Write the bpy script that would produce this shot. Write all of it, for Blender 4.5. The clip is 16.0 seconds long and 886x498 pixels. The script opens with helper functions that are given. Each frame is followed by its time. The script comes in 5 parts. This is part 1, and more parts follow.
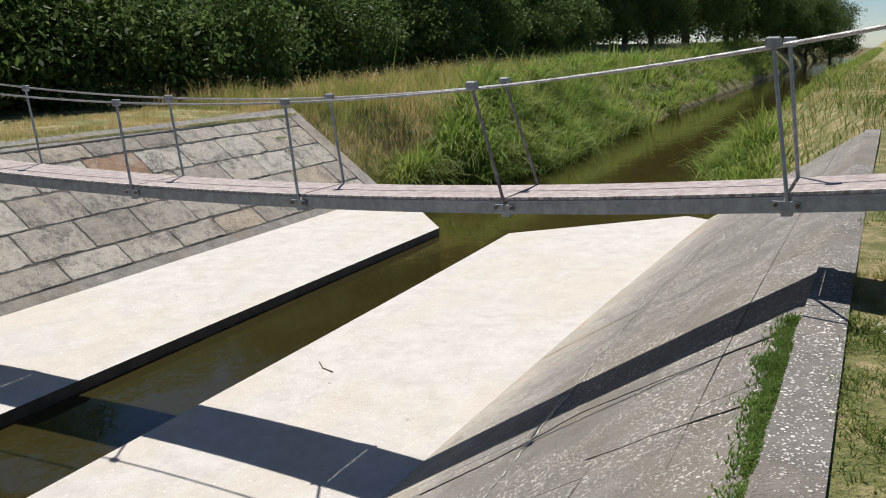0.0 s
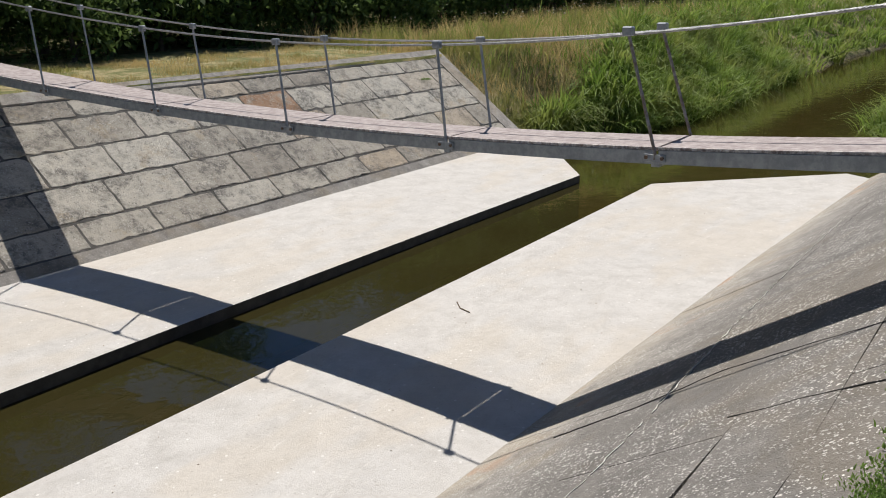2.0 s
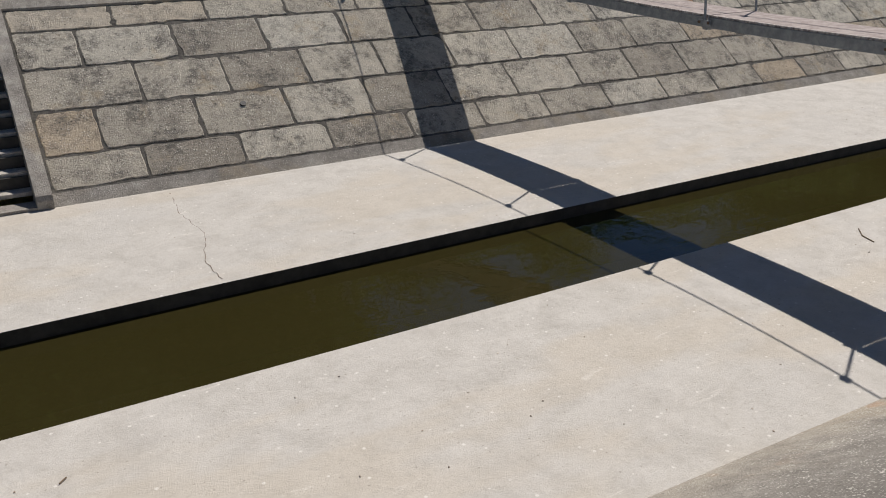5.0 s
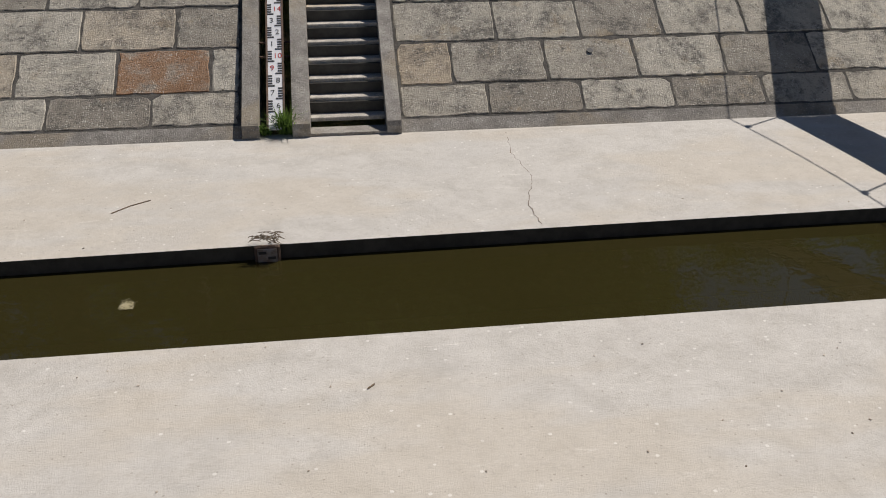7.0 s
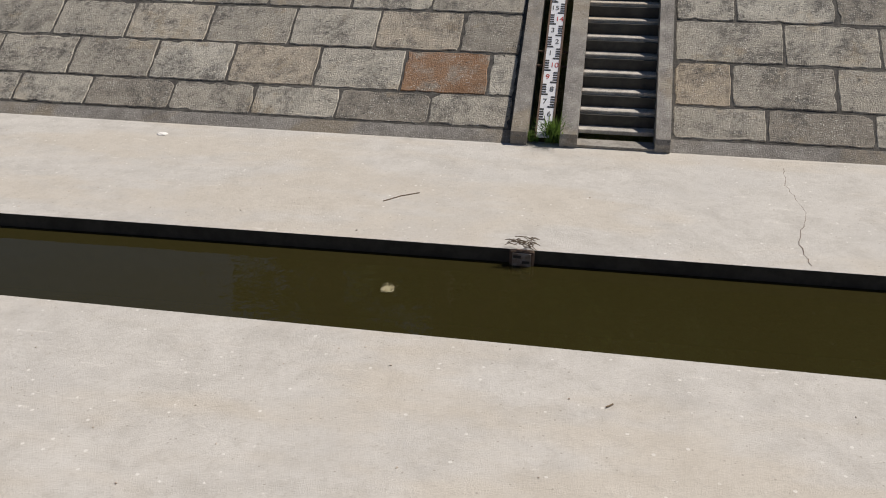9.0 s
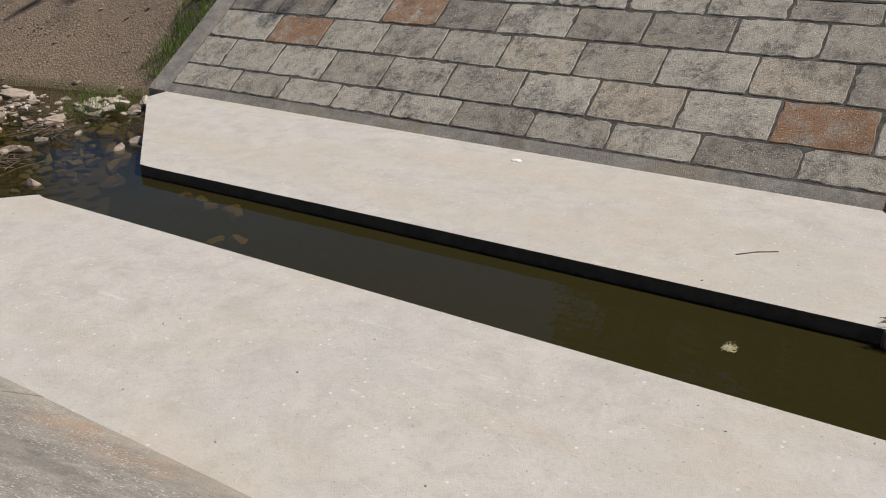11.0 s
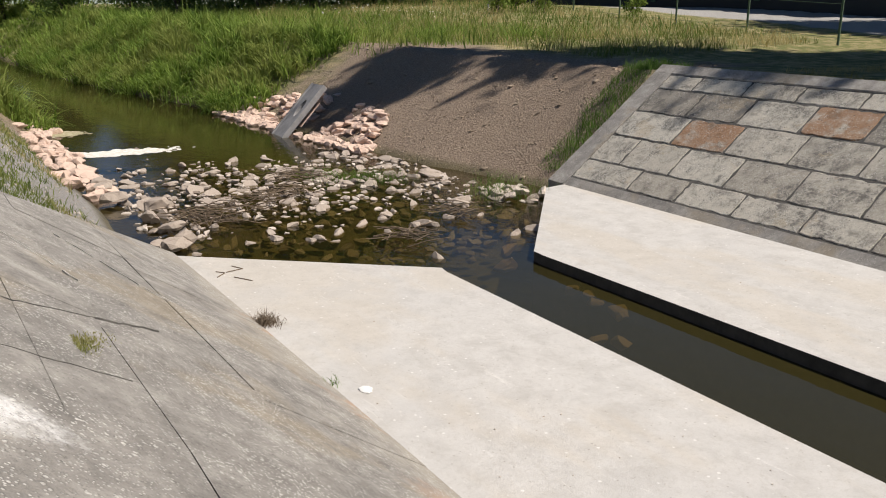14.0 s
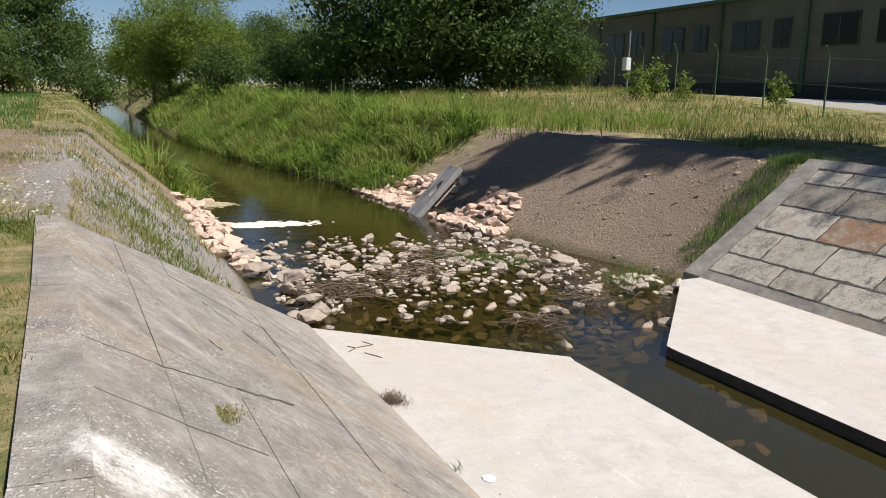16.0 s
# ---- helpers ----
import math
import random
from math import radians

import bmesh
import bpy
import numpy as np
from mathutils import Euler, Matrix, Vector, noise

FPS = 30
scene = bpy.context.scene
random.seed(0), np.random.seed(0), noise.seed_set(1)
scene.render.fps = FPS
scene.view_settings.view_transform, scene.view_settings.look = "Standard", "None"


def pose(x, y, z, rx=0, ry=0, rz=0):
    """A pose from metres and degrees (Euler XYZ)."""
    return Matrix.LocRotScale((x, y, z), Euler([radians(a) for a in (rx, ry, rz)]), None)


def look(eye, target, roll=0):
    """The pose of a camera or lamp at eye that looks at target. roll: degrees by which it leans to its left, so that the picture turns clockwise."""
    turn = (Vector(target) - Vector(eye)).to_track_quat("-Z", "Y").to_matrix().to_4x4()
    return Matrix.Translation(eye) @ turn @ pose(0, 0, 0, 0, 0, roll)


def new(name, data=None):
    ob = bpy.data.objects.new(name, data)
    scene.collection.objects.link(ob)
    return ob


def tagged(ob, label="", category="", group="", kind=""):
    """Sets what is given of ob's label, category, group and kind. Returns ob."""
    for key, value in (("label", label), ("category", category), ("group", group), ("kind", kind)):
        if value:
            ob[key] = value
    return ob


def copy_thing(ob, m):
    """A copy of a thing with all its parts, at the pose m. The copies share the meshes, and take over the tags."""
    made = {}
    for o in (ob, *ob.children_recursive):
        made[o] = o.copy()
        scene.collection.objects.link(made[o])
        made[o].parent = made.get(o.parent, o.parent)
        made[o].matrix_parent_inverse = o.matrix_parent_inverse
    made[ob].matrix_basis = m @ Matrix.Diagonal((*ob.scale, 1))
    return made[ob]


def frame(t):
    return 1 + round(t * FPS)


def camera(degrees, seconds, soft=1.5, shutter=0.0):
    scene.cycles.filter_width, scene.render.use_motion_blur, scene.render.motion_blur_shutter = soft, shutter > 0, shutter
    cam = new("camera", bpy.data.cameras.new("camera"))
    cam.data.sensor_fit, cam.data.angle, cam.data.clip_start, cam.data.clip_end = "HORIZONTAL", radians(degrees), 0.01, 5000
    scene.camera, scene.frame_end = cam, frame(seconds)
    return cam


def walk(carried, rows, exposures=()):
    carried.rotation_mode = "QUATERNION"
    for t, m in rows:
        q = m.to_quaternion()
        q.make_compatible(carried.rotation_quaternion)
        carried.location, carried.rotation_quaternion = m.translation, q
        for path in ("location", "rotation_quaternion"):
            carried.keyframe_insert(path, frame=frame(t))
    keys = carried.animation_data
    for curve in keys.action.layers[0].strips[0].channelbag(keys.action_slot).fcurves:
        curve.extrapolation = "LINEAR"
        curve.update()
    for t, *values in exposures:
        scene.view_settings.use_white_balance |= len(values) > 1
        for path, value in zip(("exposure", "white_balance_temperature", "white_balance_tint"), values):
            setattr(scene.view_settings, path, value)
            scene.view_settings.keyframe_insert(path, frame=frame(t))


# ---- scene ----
cam = camera(54.71, 16.0, soft=1.0)
# seconds, eye x y z, yaw, pitch, roll
ROWS = [
    (0, -5.413, 0.805, 3.005, -62.96, -13.11, -1.43),
    (0.5, -5.425, 0.816, 3.002, -61.33, -13.83, -1.20),
    (1, -5.476, 0.819, 3.018, -59.17, -14.54, -0.87),
    (1.5, -5.482, 0.831, 3.018, -56.59, -15.47, -0.96),
    (2, -5.496, 0.842, 3.020, -53.70, -16.63, -0.94),
    (2.5, -5.519, 0.855, 3.025, -50.23, -17.73, -0.83),
    (3, -5.540, 0.862, 3.031, -46.63, -19.09, -0.77),
    (3.2, -5.550, 0.869, 3.028, -45.28, -19.71, -0.67),
    (5.3, -5.934, 1.137, 2.879, -26.23, -22.96, 0.05),
    (5.5, -5.918, 1.152, 2.876, -23.19, -23.32, 0.07),
    (6, -5.872, 1.182, 2.880, -16.20, -24.64, -0.01),
    (6.5, -5.869, 1.218, 2.873, -11.53, -25.61, 0.00),
    (7, -5.897, 1.236, 2.865, -7.39, -25.76, -0.01),
    (7.5, -5.918, 1.209, 2.881, -2.83, -25.56, -0.09),
    (8, -5.945, 1.179, 2.913, 1.90, -25.48, 0.04),
    (8.5, -5.962, 1.187, 2.922, 6.10, -25.31, 0.17),
    (9, -5.990, 1.191, 2.922, 10.39, -25.33, 0.14),
    (9.5, -6.005, 1.205, 2.901, 15.05, -24.91, -0.03),
    (10, -6.038, 1.242, 2.844, 22.06, -23.98, -0.16),
    (10.2, -6.040, 1.255, 2.812, 24.98, -23.50, -0.20),
    (12.3, -6.503, 1.461, 2.627, 42.30, -19.81, 0.21),
    (12.5, -6.513, 1.453, 2.627, 43.59, -19.44, 0.26),
    (13, -6.530, 1.405, 2.644, 48.04, -18.17, 0.09),
    (13.5, -6.569, 1.378, 2.638, 53.09, -16.91, 0.28),
    (14, -6.577, 1.346, 2.644, 58.77, -15.40, 0.60),
    (14.5, -6.584, 1.326, 2.669, 63.91, -13.23, 1.15),
    (15, -6.600, 1.314, 2.680, 67.67, -11.30, 1.48),
    (15.5, -6.596, 1.314, 2.687, 68.61, -10.36, 1.62),
    (16, -6.598, 1.299, 2.694, 67.52, -10.23, 1.81),
]
walk(cam, [(t, pose(x, y, z, 90 + pitch, 0, yaw) @ pose(0, 0, 0, 0, 0, roll)) for t, x, y, z, yaw, pitch, roll in ROWS],
     exposures=[(0.0, 0.30, 6500, 10), (1.5, 0.2, 6500, 10), (3.0, 0.0, 6500, 10), (5.5, -0.24, 6720, 11), (10.0, -0.24, 6750, 11), (12.5, -0.16, 6750, 11), (14.0, 0.12, 6700, 11), (16.0, 0.30, 6600, 11)])

# ---- daylight ----
SUN_K = (0.52, 0.40)                      # shift of a shadow per metre of height
sun_dir = Vector((SUN_K[0], SUN_K[1], 1)).normalized()
sun_elev = math.asin(sun_dir.z)
sun_azim = math.atan2(sun_dir.x, sun_dir.y)
world = bpy.data.worlds.new("world")
scene.world = world
world.use_nodes = True
wn = world.node_tree.nodes
sky = wn.new("ShaderNodeTexSky")
sky.sky_type, sky.sun_disc = "NISHITA", False
sky.sun_elevation, sky.sun_rotation = sun_elev, sun_azim
sky.air_density, sky.dust_density, sky.ozone_density, sky.altitude = 0.9, 0.0, 5.0, 1200
world.node_tree.links.new(sky.outputs[0], wn["Background"].inputs[0])
wn["Background"].inputs[1].default_value = 0.06
sun = new("sun", bpy.data.lights.new("sun", "SUN"))
sun.data.energy, sun.data.angle, sun.data.color = 5.0, radians(0.53), (1.0, 0.955, 0.905)
sun.matrix_world = look(sun_dir * 60, (0, 0, 0))

# ---- materials ----
def mat(name, base, rough=0.85, metal=0.0):
    m = bpy.data.materials.new(name)
    m.use_nodes = True
    b = m.node_tree.nodes["Principled BSDF"]
    b.inputs["Base Color"].default_value = (*base, 1)
    b.inputs["Roughness"].default_value = rough
    b.inputs["Metallic"].default_value = metal
    return m


class Nodes:
    """Short hand for building a node tree of one material."""

    def __init__(self, m):
        self.t = m.node_tree
        self.b = self.t.nodes["Principled BSDF"]
        self.out = self.t.nodes["Material Output"]
        self.co = self.t.nodes.new("ShaderNodeTexCoord").outputs["Object"]
        self.geo = self.t.nodes.new("ShaderNodeNewGeometry")

    def link(self, a, b):
        self.t.links.new(a, b)

    def put(self, socket, value):
        if isinstance(value, (int, float)):
            socket.default_value = value
        elif isinstance(value, (tuple, list)):
            socket.default_value = (*value, 1) if len(value) == 3 and socket.type == "RGBA" else value
        else:
            self.link(value, socket)

    def world_pos(self):
        return self.geo.outputs["Position"]

    def noise(self, scale, detail=4, rough=0.55, stretch=None, where=None, warp=0.0):
        n = self.t.nodes.new("ShaderNodeTexNoise")
        n.inputs["Scale"].default_value, n.inputs["Detail"].default_value = scale, detail
        n.inputs["Roughness"].default_value, n.inputs["Distortion"].default_value = rough, warp
        p = where or self.world_pos()
        if stretch:
            mp = self.t.nodes.new("ShaderNodeMapping")
            mp.inputs["Scale"].default_value = stretch
            self.link(p, mp.inputs[0])
            p = mp.outputs[0]
        self.link(p, n.inputs["Vector"])
        return n.outputs[0]

    def voronoi(self, scale, feature="F1", out=0):
        n = self.t.nodes.new("ShaderNodeTexVoronoi")
        n.feature = feature
        n.inputs["Scale"].default_value = scale
        self.link(self.world_pos(), n.inputs["Vector"])
        return n.outputs[out]

    def specks(self, scale, share, size=0.4):
        """Small separate grains: 1 inside a grain, 0 between; share of the cells that hold one."""
        v = self.t.nodes.new("ShaderNodeTexVoronoi")
        v.inputs["Scale"].default_value = scale
        self.link(self.world_pos(), v.inputs["Vector"])
        sep = self.t.nodes.new("ShaderNodeSeparateColor")
        self.link(v.outputs["Color"], sep.inputs[0])
        return self.math("MULTIPLY", self.span(v.outputs["Distance"], size, size * 0.7), self.span(sep.outputs[0], 1 - share, 1 - share + 0.02))

    def ramp(self, fac, *stops):
        n = self.t.nodes.new("ShaderNodeValToRGB")
        e = n.color_ramp.elements
        while len(e) < len(stops):
            e.new(0.5)
        for el, (p, c) in zip(e, stops):
            el.position = p
            el.color = (*c, 1) if isinstance(c, (tuple, list)) else (c, c, c, 1)
        self.link(fac, n.inputs[0])
        return n.outputs[0]

    def mix(self, fac, a, b, mode="MIX"):
        n = self.t.nodes.new("ShaderNodeMix")
        n.data_type, n.blend_type = "RGBA", mode
        self.put(n.inputs[0], fac)
        self.put(n.inputs[6], a)
        self.put(n.inputs[7], b)
        return n.outputs[2]

    def math(self, op, a, b=0.0, clamp=False):
        n = self.t.nodes.new("ShaderNodeMath")
        n.operation, n.use_clamp = op, clamp
        self.put(n.inputs[0], a)
        self.put(n.inputs[1], b)
        return n.outputs[0]

    def axis(self, k):
        n = self.t.nodes.new("ShaderNodeSeparateXYZ")
        self.link(self.world_pos(), n.inputs[0])
        return n.outputs[k]

    def span(self, v, lo, hi):
        n = self.t.nodes.new("ShaderNodeMapRange")
        n.interpolation_type = "SMOOTHSTEP"
        self.link(v, n.inputs[0])
        n.inputs[1].default_value, n.inputs[2].default_value = lo, hi
        return n.outputs[0]

    def random(self):
        return self.t.nodes.new("ShaderNodeObjectInfo").outputs["Random"]

    def island(self):
        return self.geo.outputs["Random Per Island"]

    def bump(self, height, strength=0.3, dist=0.02, base=None):
        n = self.t.nodes.new("ShaderNodeBump")
        n.inputs["Strength"].default_value, n.inputs["Distance"].default_value = strength, dist
        self.link(height, n.inputs["Height"])
        if base is not None:
            self.link(base, n.inputs["Normal"])
        self.link(n.outputs[0], self.b.inputs["Normal"])
        return n.outputs[0]

    def colour(self, c):
        self.put(self.b.inputs["Base Color"], c)

    def rough(self, r):
        self.put(self.b.inputs["Roughness"], r)


def make_slab():
    m = mat("pale_concrete", (0.6, 0.56, 0.5), 0.9)
    n = Nodes(m)
    big = n.noise(0.5, 4, 0.6, stretch=(0.6, 1.6, 1))
    mid = n.noise(3.2, 7, 0.75, warp=0.3)
    tiny = n.noise(24, 6, 0.8)
    fine = n.noise(110, 3, 0.7)
    c = n.ramp(mid, (0.25, (0.42, 0.398, 0.362)), (0.52, (0.545, 0.522, 0.484)), (0.8, (0.625, 0.602, 0.562)))
    c = n.mix(n.math("MULTIPLY", n.span(big, 0.46, 0.58), 0.42), c, (0.54, 0.472, 0.375))
    c = n.mix(n.math("MULTIPLY", n.span(n.noise(0.9, 5, 0.65), 0.50, 0.66), 0.4), c, (0.50, 0.485, 0.46))
    c = n.mix(n.math("MULTIPLY", n.span(n.noise(5.0, 6, 0.75, stretch=(0.5, 2.2, 1), warp=0.8), 0.60, 0.70), 0.5), c, (0.72, 0.69, 0.64))
    c = n.mix(n.math("MULTIPLY", n.span(tiny, 0.50, 0.66), 0.38), c, (0.40, 0.37, 0.325))
    c = n.mix(n.math("MULTIPLY", n.span(fine, 0.52, 0.66), 0.22), c, (0.34, 0.31, 0.27))
    c = n.mix(n.math("MULTIPLY", n.specks(38, 0.05, 0.3), 0.5), c, (0.25, 0.22, 0.18))
    c = n.mix(n.math("MULTIPLY", n.specks(22, 0.06, 0.28), 0.55), c, (0.80, 0.78, 0.74))
    c = n.mix(n.math("MULTIPLY", n.span(n.noise(14, 6, 0.85), 0.62, 0.68), 0.4), c, (0.77, 0.75, 0.71))
    n.colour(c)
    n.bump(n.math("ADD", n.math("MULTIPLY", fine, 0.6), n.math("ADD", mid, tiny)), 0.4, 0.02)
    return m


def make_dark_concrete(name="weathered_concrete", lift=1.0, deposit=False):
    m = mat(name, (0.3, 0.28, 0.25), 0.92)
    n = Nodes(m)
    big = n.noise(0.7, 4, 0.6, warp=0.6)
    mid = n.noise(4.5, 7, 0.75)
    grit = n.noise(75, 3, 0.6)
    run = n.noise(2.8, 8, 0.8, stretch=(0.75, 1.0, 1.0), warp=0.15)
    c = n.ramp(mid, (0.30, (0.14 * lift, 0.13 * lift, 0.115 * lift)), (0.52, (0.27 * lift, 0.25 * lift, 0.222 * lift)), (0.74, (0.43 * lift, 0.405 * lift, 0.36 * lift)))
    c = n.mix(n.math("MULTIPLY", n.random(), 0.3), c, (0.19, 0.178, 0.16))
    c = n.mix(n.math("MULTIPLY", n.span(big, 0.50, 0.62), 0.4), c, (0.29 * lift, 0.225 * lift, 0.135 * lift))
    c = n.mix(n.math("MULTIPLY", n.span(run, 0.50, 0.66), 0.5), c, (0.13, 0.122, 0.11))
    c = n.mix(n.math("MULTIPLY", n.span(run, 0.42, 0.30), 0.4), c, (0.50, 0.475, 0.43))
    if deposit:
        # the downstream half is bare dark aggregate, the foot of the slope smooth and tan
        dark = n.math("MULTIPLY", n.span(n.math("ADD", n.axis(0), n.math("MULTIPLY", big, 3.0)), -4.6, -1.0), n.span(n.math("ADD", n.axis(2), n.math("MULTIPLY", mid, 0.5)), 0.45, 1.0))
        c = n.mix(n.math("MULTIPLY", dark, 0.62), c, (0.10, 0.093, 0.085))
        foot = n.span(n.math("ADD", n.axis(2), n.math("MULTIPLY", n.noise(1.4, 5, 0.7), 0.9)), 0.85, 0.45)
        c = n.mix(n.math("MULTIPLY", foot, 0.55), c, (0.43, 0.385, 0.315))
        c = n.mix(n.math("MULTIPLY", n.math("MULTIPLY", foot, n.span(n.noise(1.1, 4, 0.6), 0.56, 0.63)), 0.6), c, (0.42, 0.25, 0.15))
        dx = n.math("MULTIPLY", n.math("ADD", n.axis(0), 9.03), 2.6)
        dy = n.math("MULTIPLY", n.math("SUBTRACT", n.axis(1), 1.38), 2.2)
        d = n.math("ADD", n.math("MULTIPLY", dx, dx), n.math("MULTIPLY", dy, dy))
        d = n.math("ADD", d, n.math("MULTIPLY", n.noise(7.0, 6, 0.7), 0.9))
        c = n.mix(n.math("MULTIPLY", n.span(d, 0.72, 0.34), n.math("MULTIPLY", n.span(n.noise(13, 6, 0.8), 0.30, 0.50), 0.9)), c, (0.82, 0.80, 0.77))
        where = n.math("MULTIPLY", n.span(n.noise(1.6, 6, 0.8), 0.38, 0.62), n.math("ADD", 0.7, n.math("MULTIPLY", dark, 0.3)))
        grains = n.math("MAXIMUM", n.specks(44, 0.22, 0.42), n.math("MAXIMUM", n.specks(85, 0.34, 0.46), n.specks(27, 0.07, 0.30)))
        c = n.mix(n.math("MULTIPLY", grains, n.math("MULTIPLY", where, 0.95)), c, (0.76, 0.73, 0.67))
        relief = grains
    else:
        relief = n.specks(60, 0.3, 0.4)
        c = n.mix(n.math("MULTIPLY", relief, 0.45), c, (0.56, 0.54, 0.49))
    c = n.mix(n.math("MULTIPLY", n.span(n.noise(55, 3, 0.7), 0.58, 0.68), 0.5), c, (0.08, 0.075, 0.067))
    n.colour(c)
    n.bump(n.math("ADD", n.math("MULTIPLY", relief, 0.35), n.math("ADD", n.math("MULTIPLY", grit, 0.5), mid)), 0.7, 0.025)
    return m


def make_block(name="cast_block", rust=False):
    m = mat(name, (0.35, 0.33, 0.29), 0.95)
    n = Nodes(m)
    r = n.random()
    mid = n.noise(6, 7, 0.8, warp=0.3)
    pores = n.noise(60, 4, 0.75)
    c = n.ramp(r, (0.0, (0.31, 0.275, 0.225)), (0.2, (0.44, 0.40, 0.33)), (0.6, (0.54, 0.495, 0.41)), (0.9, (0.60, 0.56, 0.475)), (1.0, (0.50, 0.41, 0.30)))
    c = n.mix(n.span(mid, 0.44, 0.68), c, n.mix(0.62, c, (0.13, 0.118, 0.10)))
    blot = n.math("MULTIPLY", n.span(n.noise(1.9, 6, 0.75, warp=0.4), 0.48, 0.60), n.span(n.noise(14, 6, 0.85), 0.38, 0.58))
    c = n.mix(n.math("MULTIPLY", blot, 0.8), c, (0.10, 0.094, 0.084))
    tan = n.span(n.noise(1.7, 5, 0.7), 0.57, 0.66)
    c = n.mix(n.math("MULTIPLY", tan, 0.4), c, (0.46, 0.36, 0.23))
    if rust:
        c = n.mix(n.math("MULTIPLY", n.span(n.noise(3.2, 6, 0.7), 0.32, 0.54), 0.8), c, (0.33, 0.165, 0.075))
        c = n.mix(n.math("MULTIPLY", n.span(n.noise(2.1, 5, 0.7), 0.52, 0.64), 0.5), c, (0.17, 0.095, 0.05))
    grains = n.math("MAXIMUM", n.specks(40, 0.22, 0.40), n.specks(80, 0.30, 0.45))
    c = n.mix(n.math("MULTIPLY", grains, n.math("MULTIPLY", n.span(n.noise(4, 5, 0.75), 0.38, 0.62), 0.65)), c, (0.74, 0.71, 0.64))
    c = n.mix(n.math("MULTIPLY", n.specks(26, 0.10, 0.30), 0.75), c, (0.07, 0.065, 0.058))
    c = n.mix(n.math("MULTIPLY", n.span(pores, 0.54, 0.66), 0.6), c, (0.11, 0.102, 0.09))
    n.colour(c)
    n.bump(n.math("ADD", n.math("MULTIPLY", grains, 0.3), n.math("ADD", pores, n.math("MULTIPLY", mid, 1.5))), 0.6, 0.025)
    return m


def make_water():
    """Murky water: part scattered light, part the bed seen through it, with a clear glossy surface."""
    m = mat("murky_water", (0.035, 0.029, 0.009), 0.9)
    n = Nodes(m)
    c = n.mix(n.noise(0.5, 3), (0.066, 0.057, 0.018), (0.080, 0.067, 0.022))
    n.colour(c)
    n.b.inputs["Specular IOR Level"].default_value = 0.0
    clear = n.t.nodes.new("ShaderNodeBsdfTransparent")
    clear.inputs[0].default_value = (0.60, 0.54, 0.34, 1)
    shallow = n.math("MULTIPLY", n.span(n.axis(0), -13.0, -16.0), n.span(n.axis(0), -30.0, -22.0))
    body = n.t.nodes.new("ShaderNodeMixShader")
    n.link(n.math("SUBTRACT", 0.40, n.math("MULTIPLY", shallow, 0.30)), body.inputs[0])
    n.link(clear.outputs[0], body.inputs[1])
    n.link(n.b.outputs[0], body.inputs[2])
    bump = n.t.nodes.new("ShaderNodeBump")
    bump.inputs["Strength"].default_value, bump.inputs["Distance"].default_value = 0.10, 0.05
    waves = n.math("ADD", n.noise(1.6, 2, 0.5, stretch=(1, 1.6, 1)), n.math("MULTIPLY", n.noise(9, 2, 0.5), n.math("ADD", 0.25, n.math("MULTIPLY", shallow, 0.7))))
    n.link(waves, bump.inputs["Height"])
    gloss = n.t.nodes.new("ShaderNodeBsdfGlossy")
    gloss.inputs["Roughness"].default_value = 0.02
    fres = n.t.nodes.new("ShaderNodeFresnel")
    fres.inputs["IOR"].default_value = 1.48
    n.link(bump.outputs[0], gloss.inputs["Normal"])
    n.link(bump.outputs[0], fres.inputs["Normal"])
    top = n.t.nodes.new("ShaderNodeMixShader")
    n.link(fres.outputs[0], top.inputs[0])
    n.link(body.outputs[0], top.inputs[1])
    n.link(gloss.outputs[0], top.inputs[2])
    n.link(top.outputs[0], n.out.inputs[0])
    return m


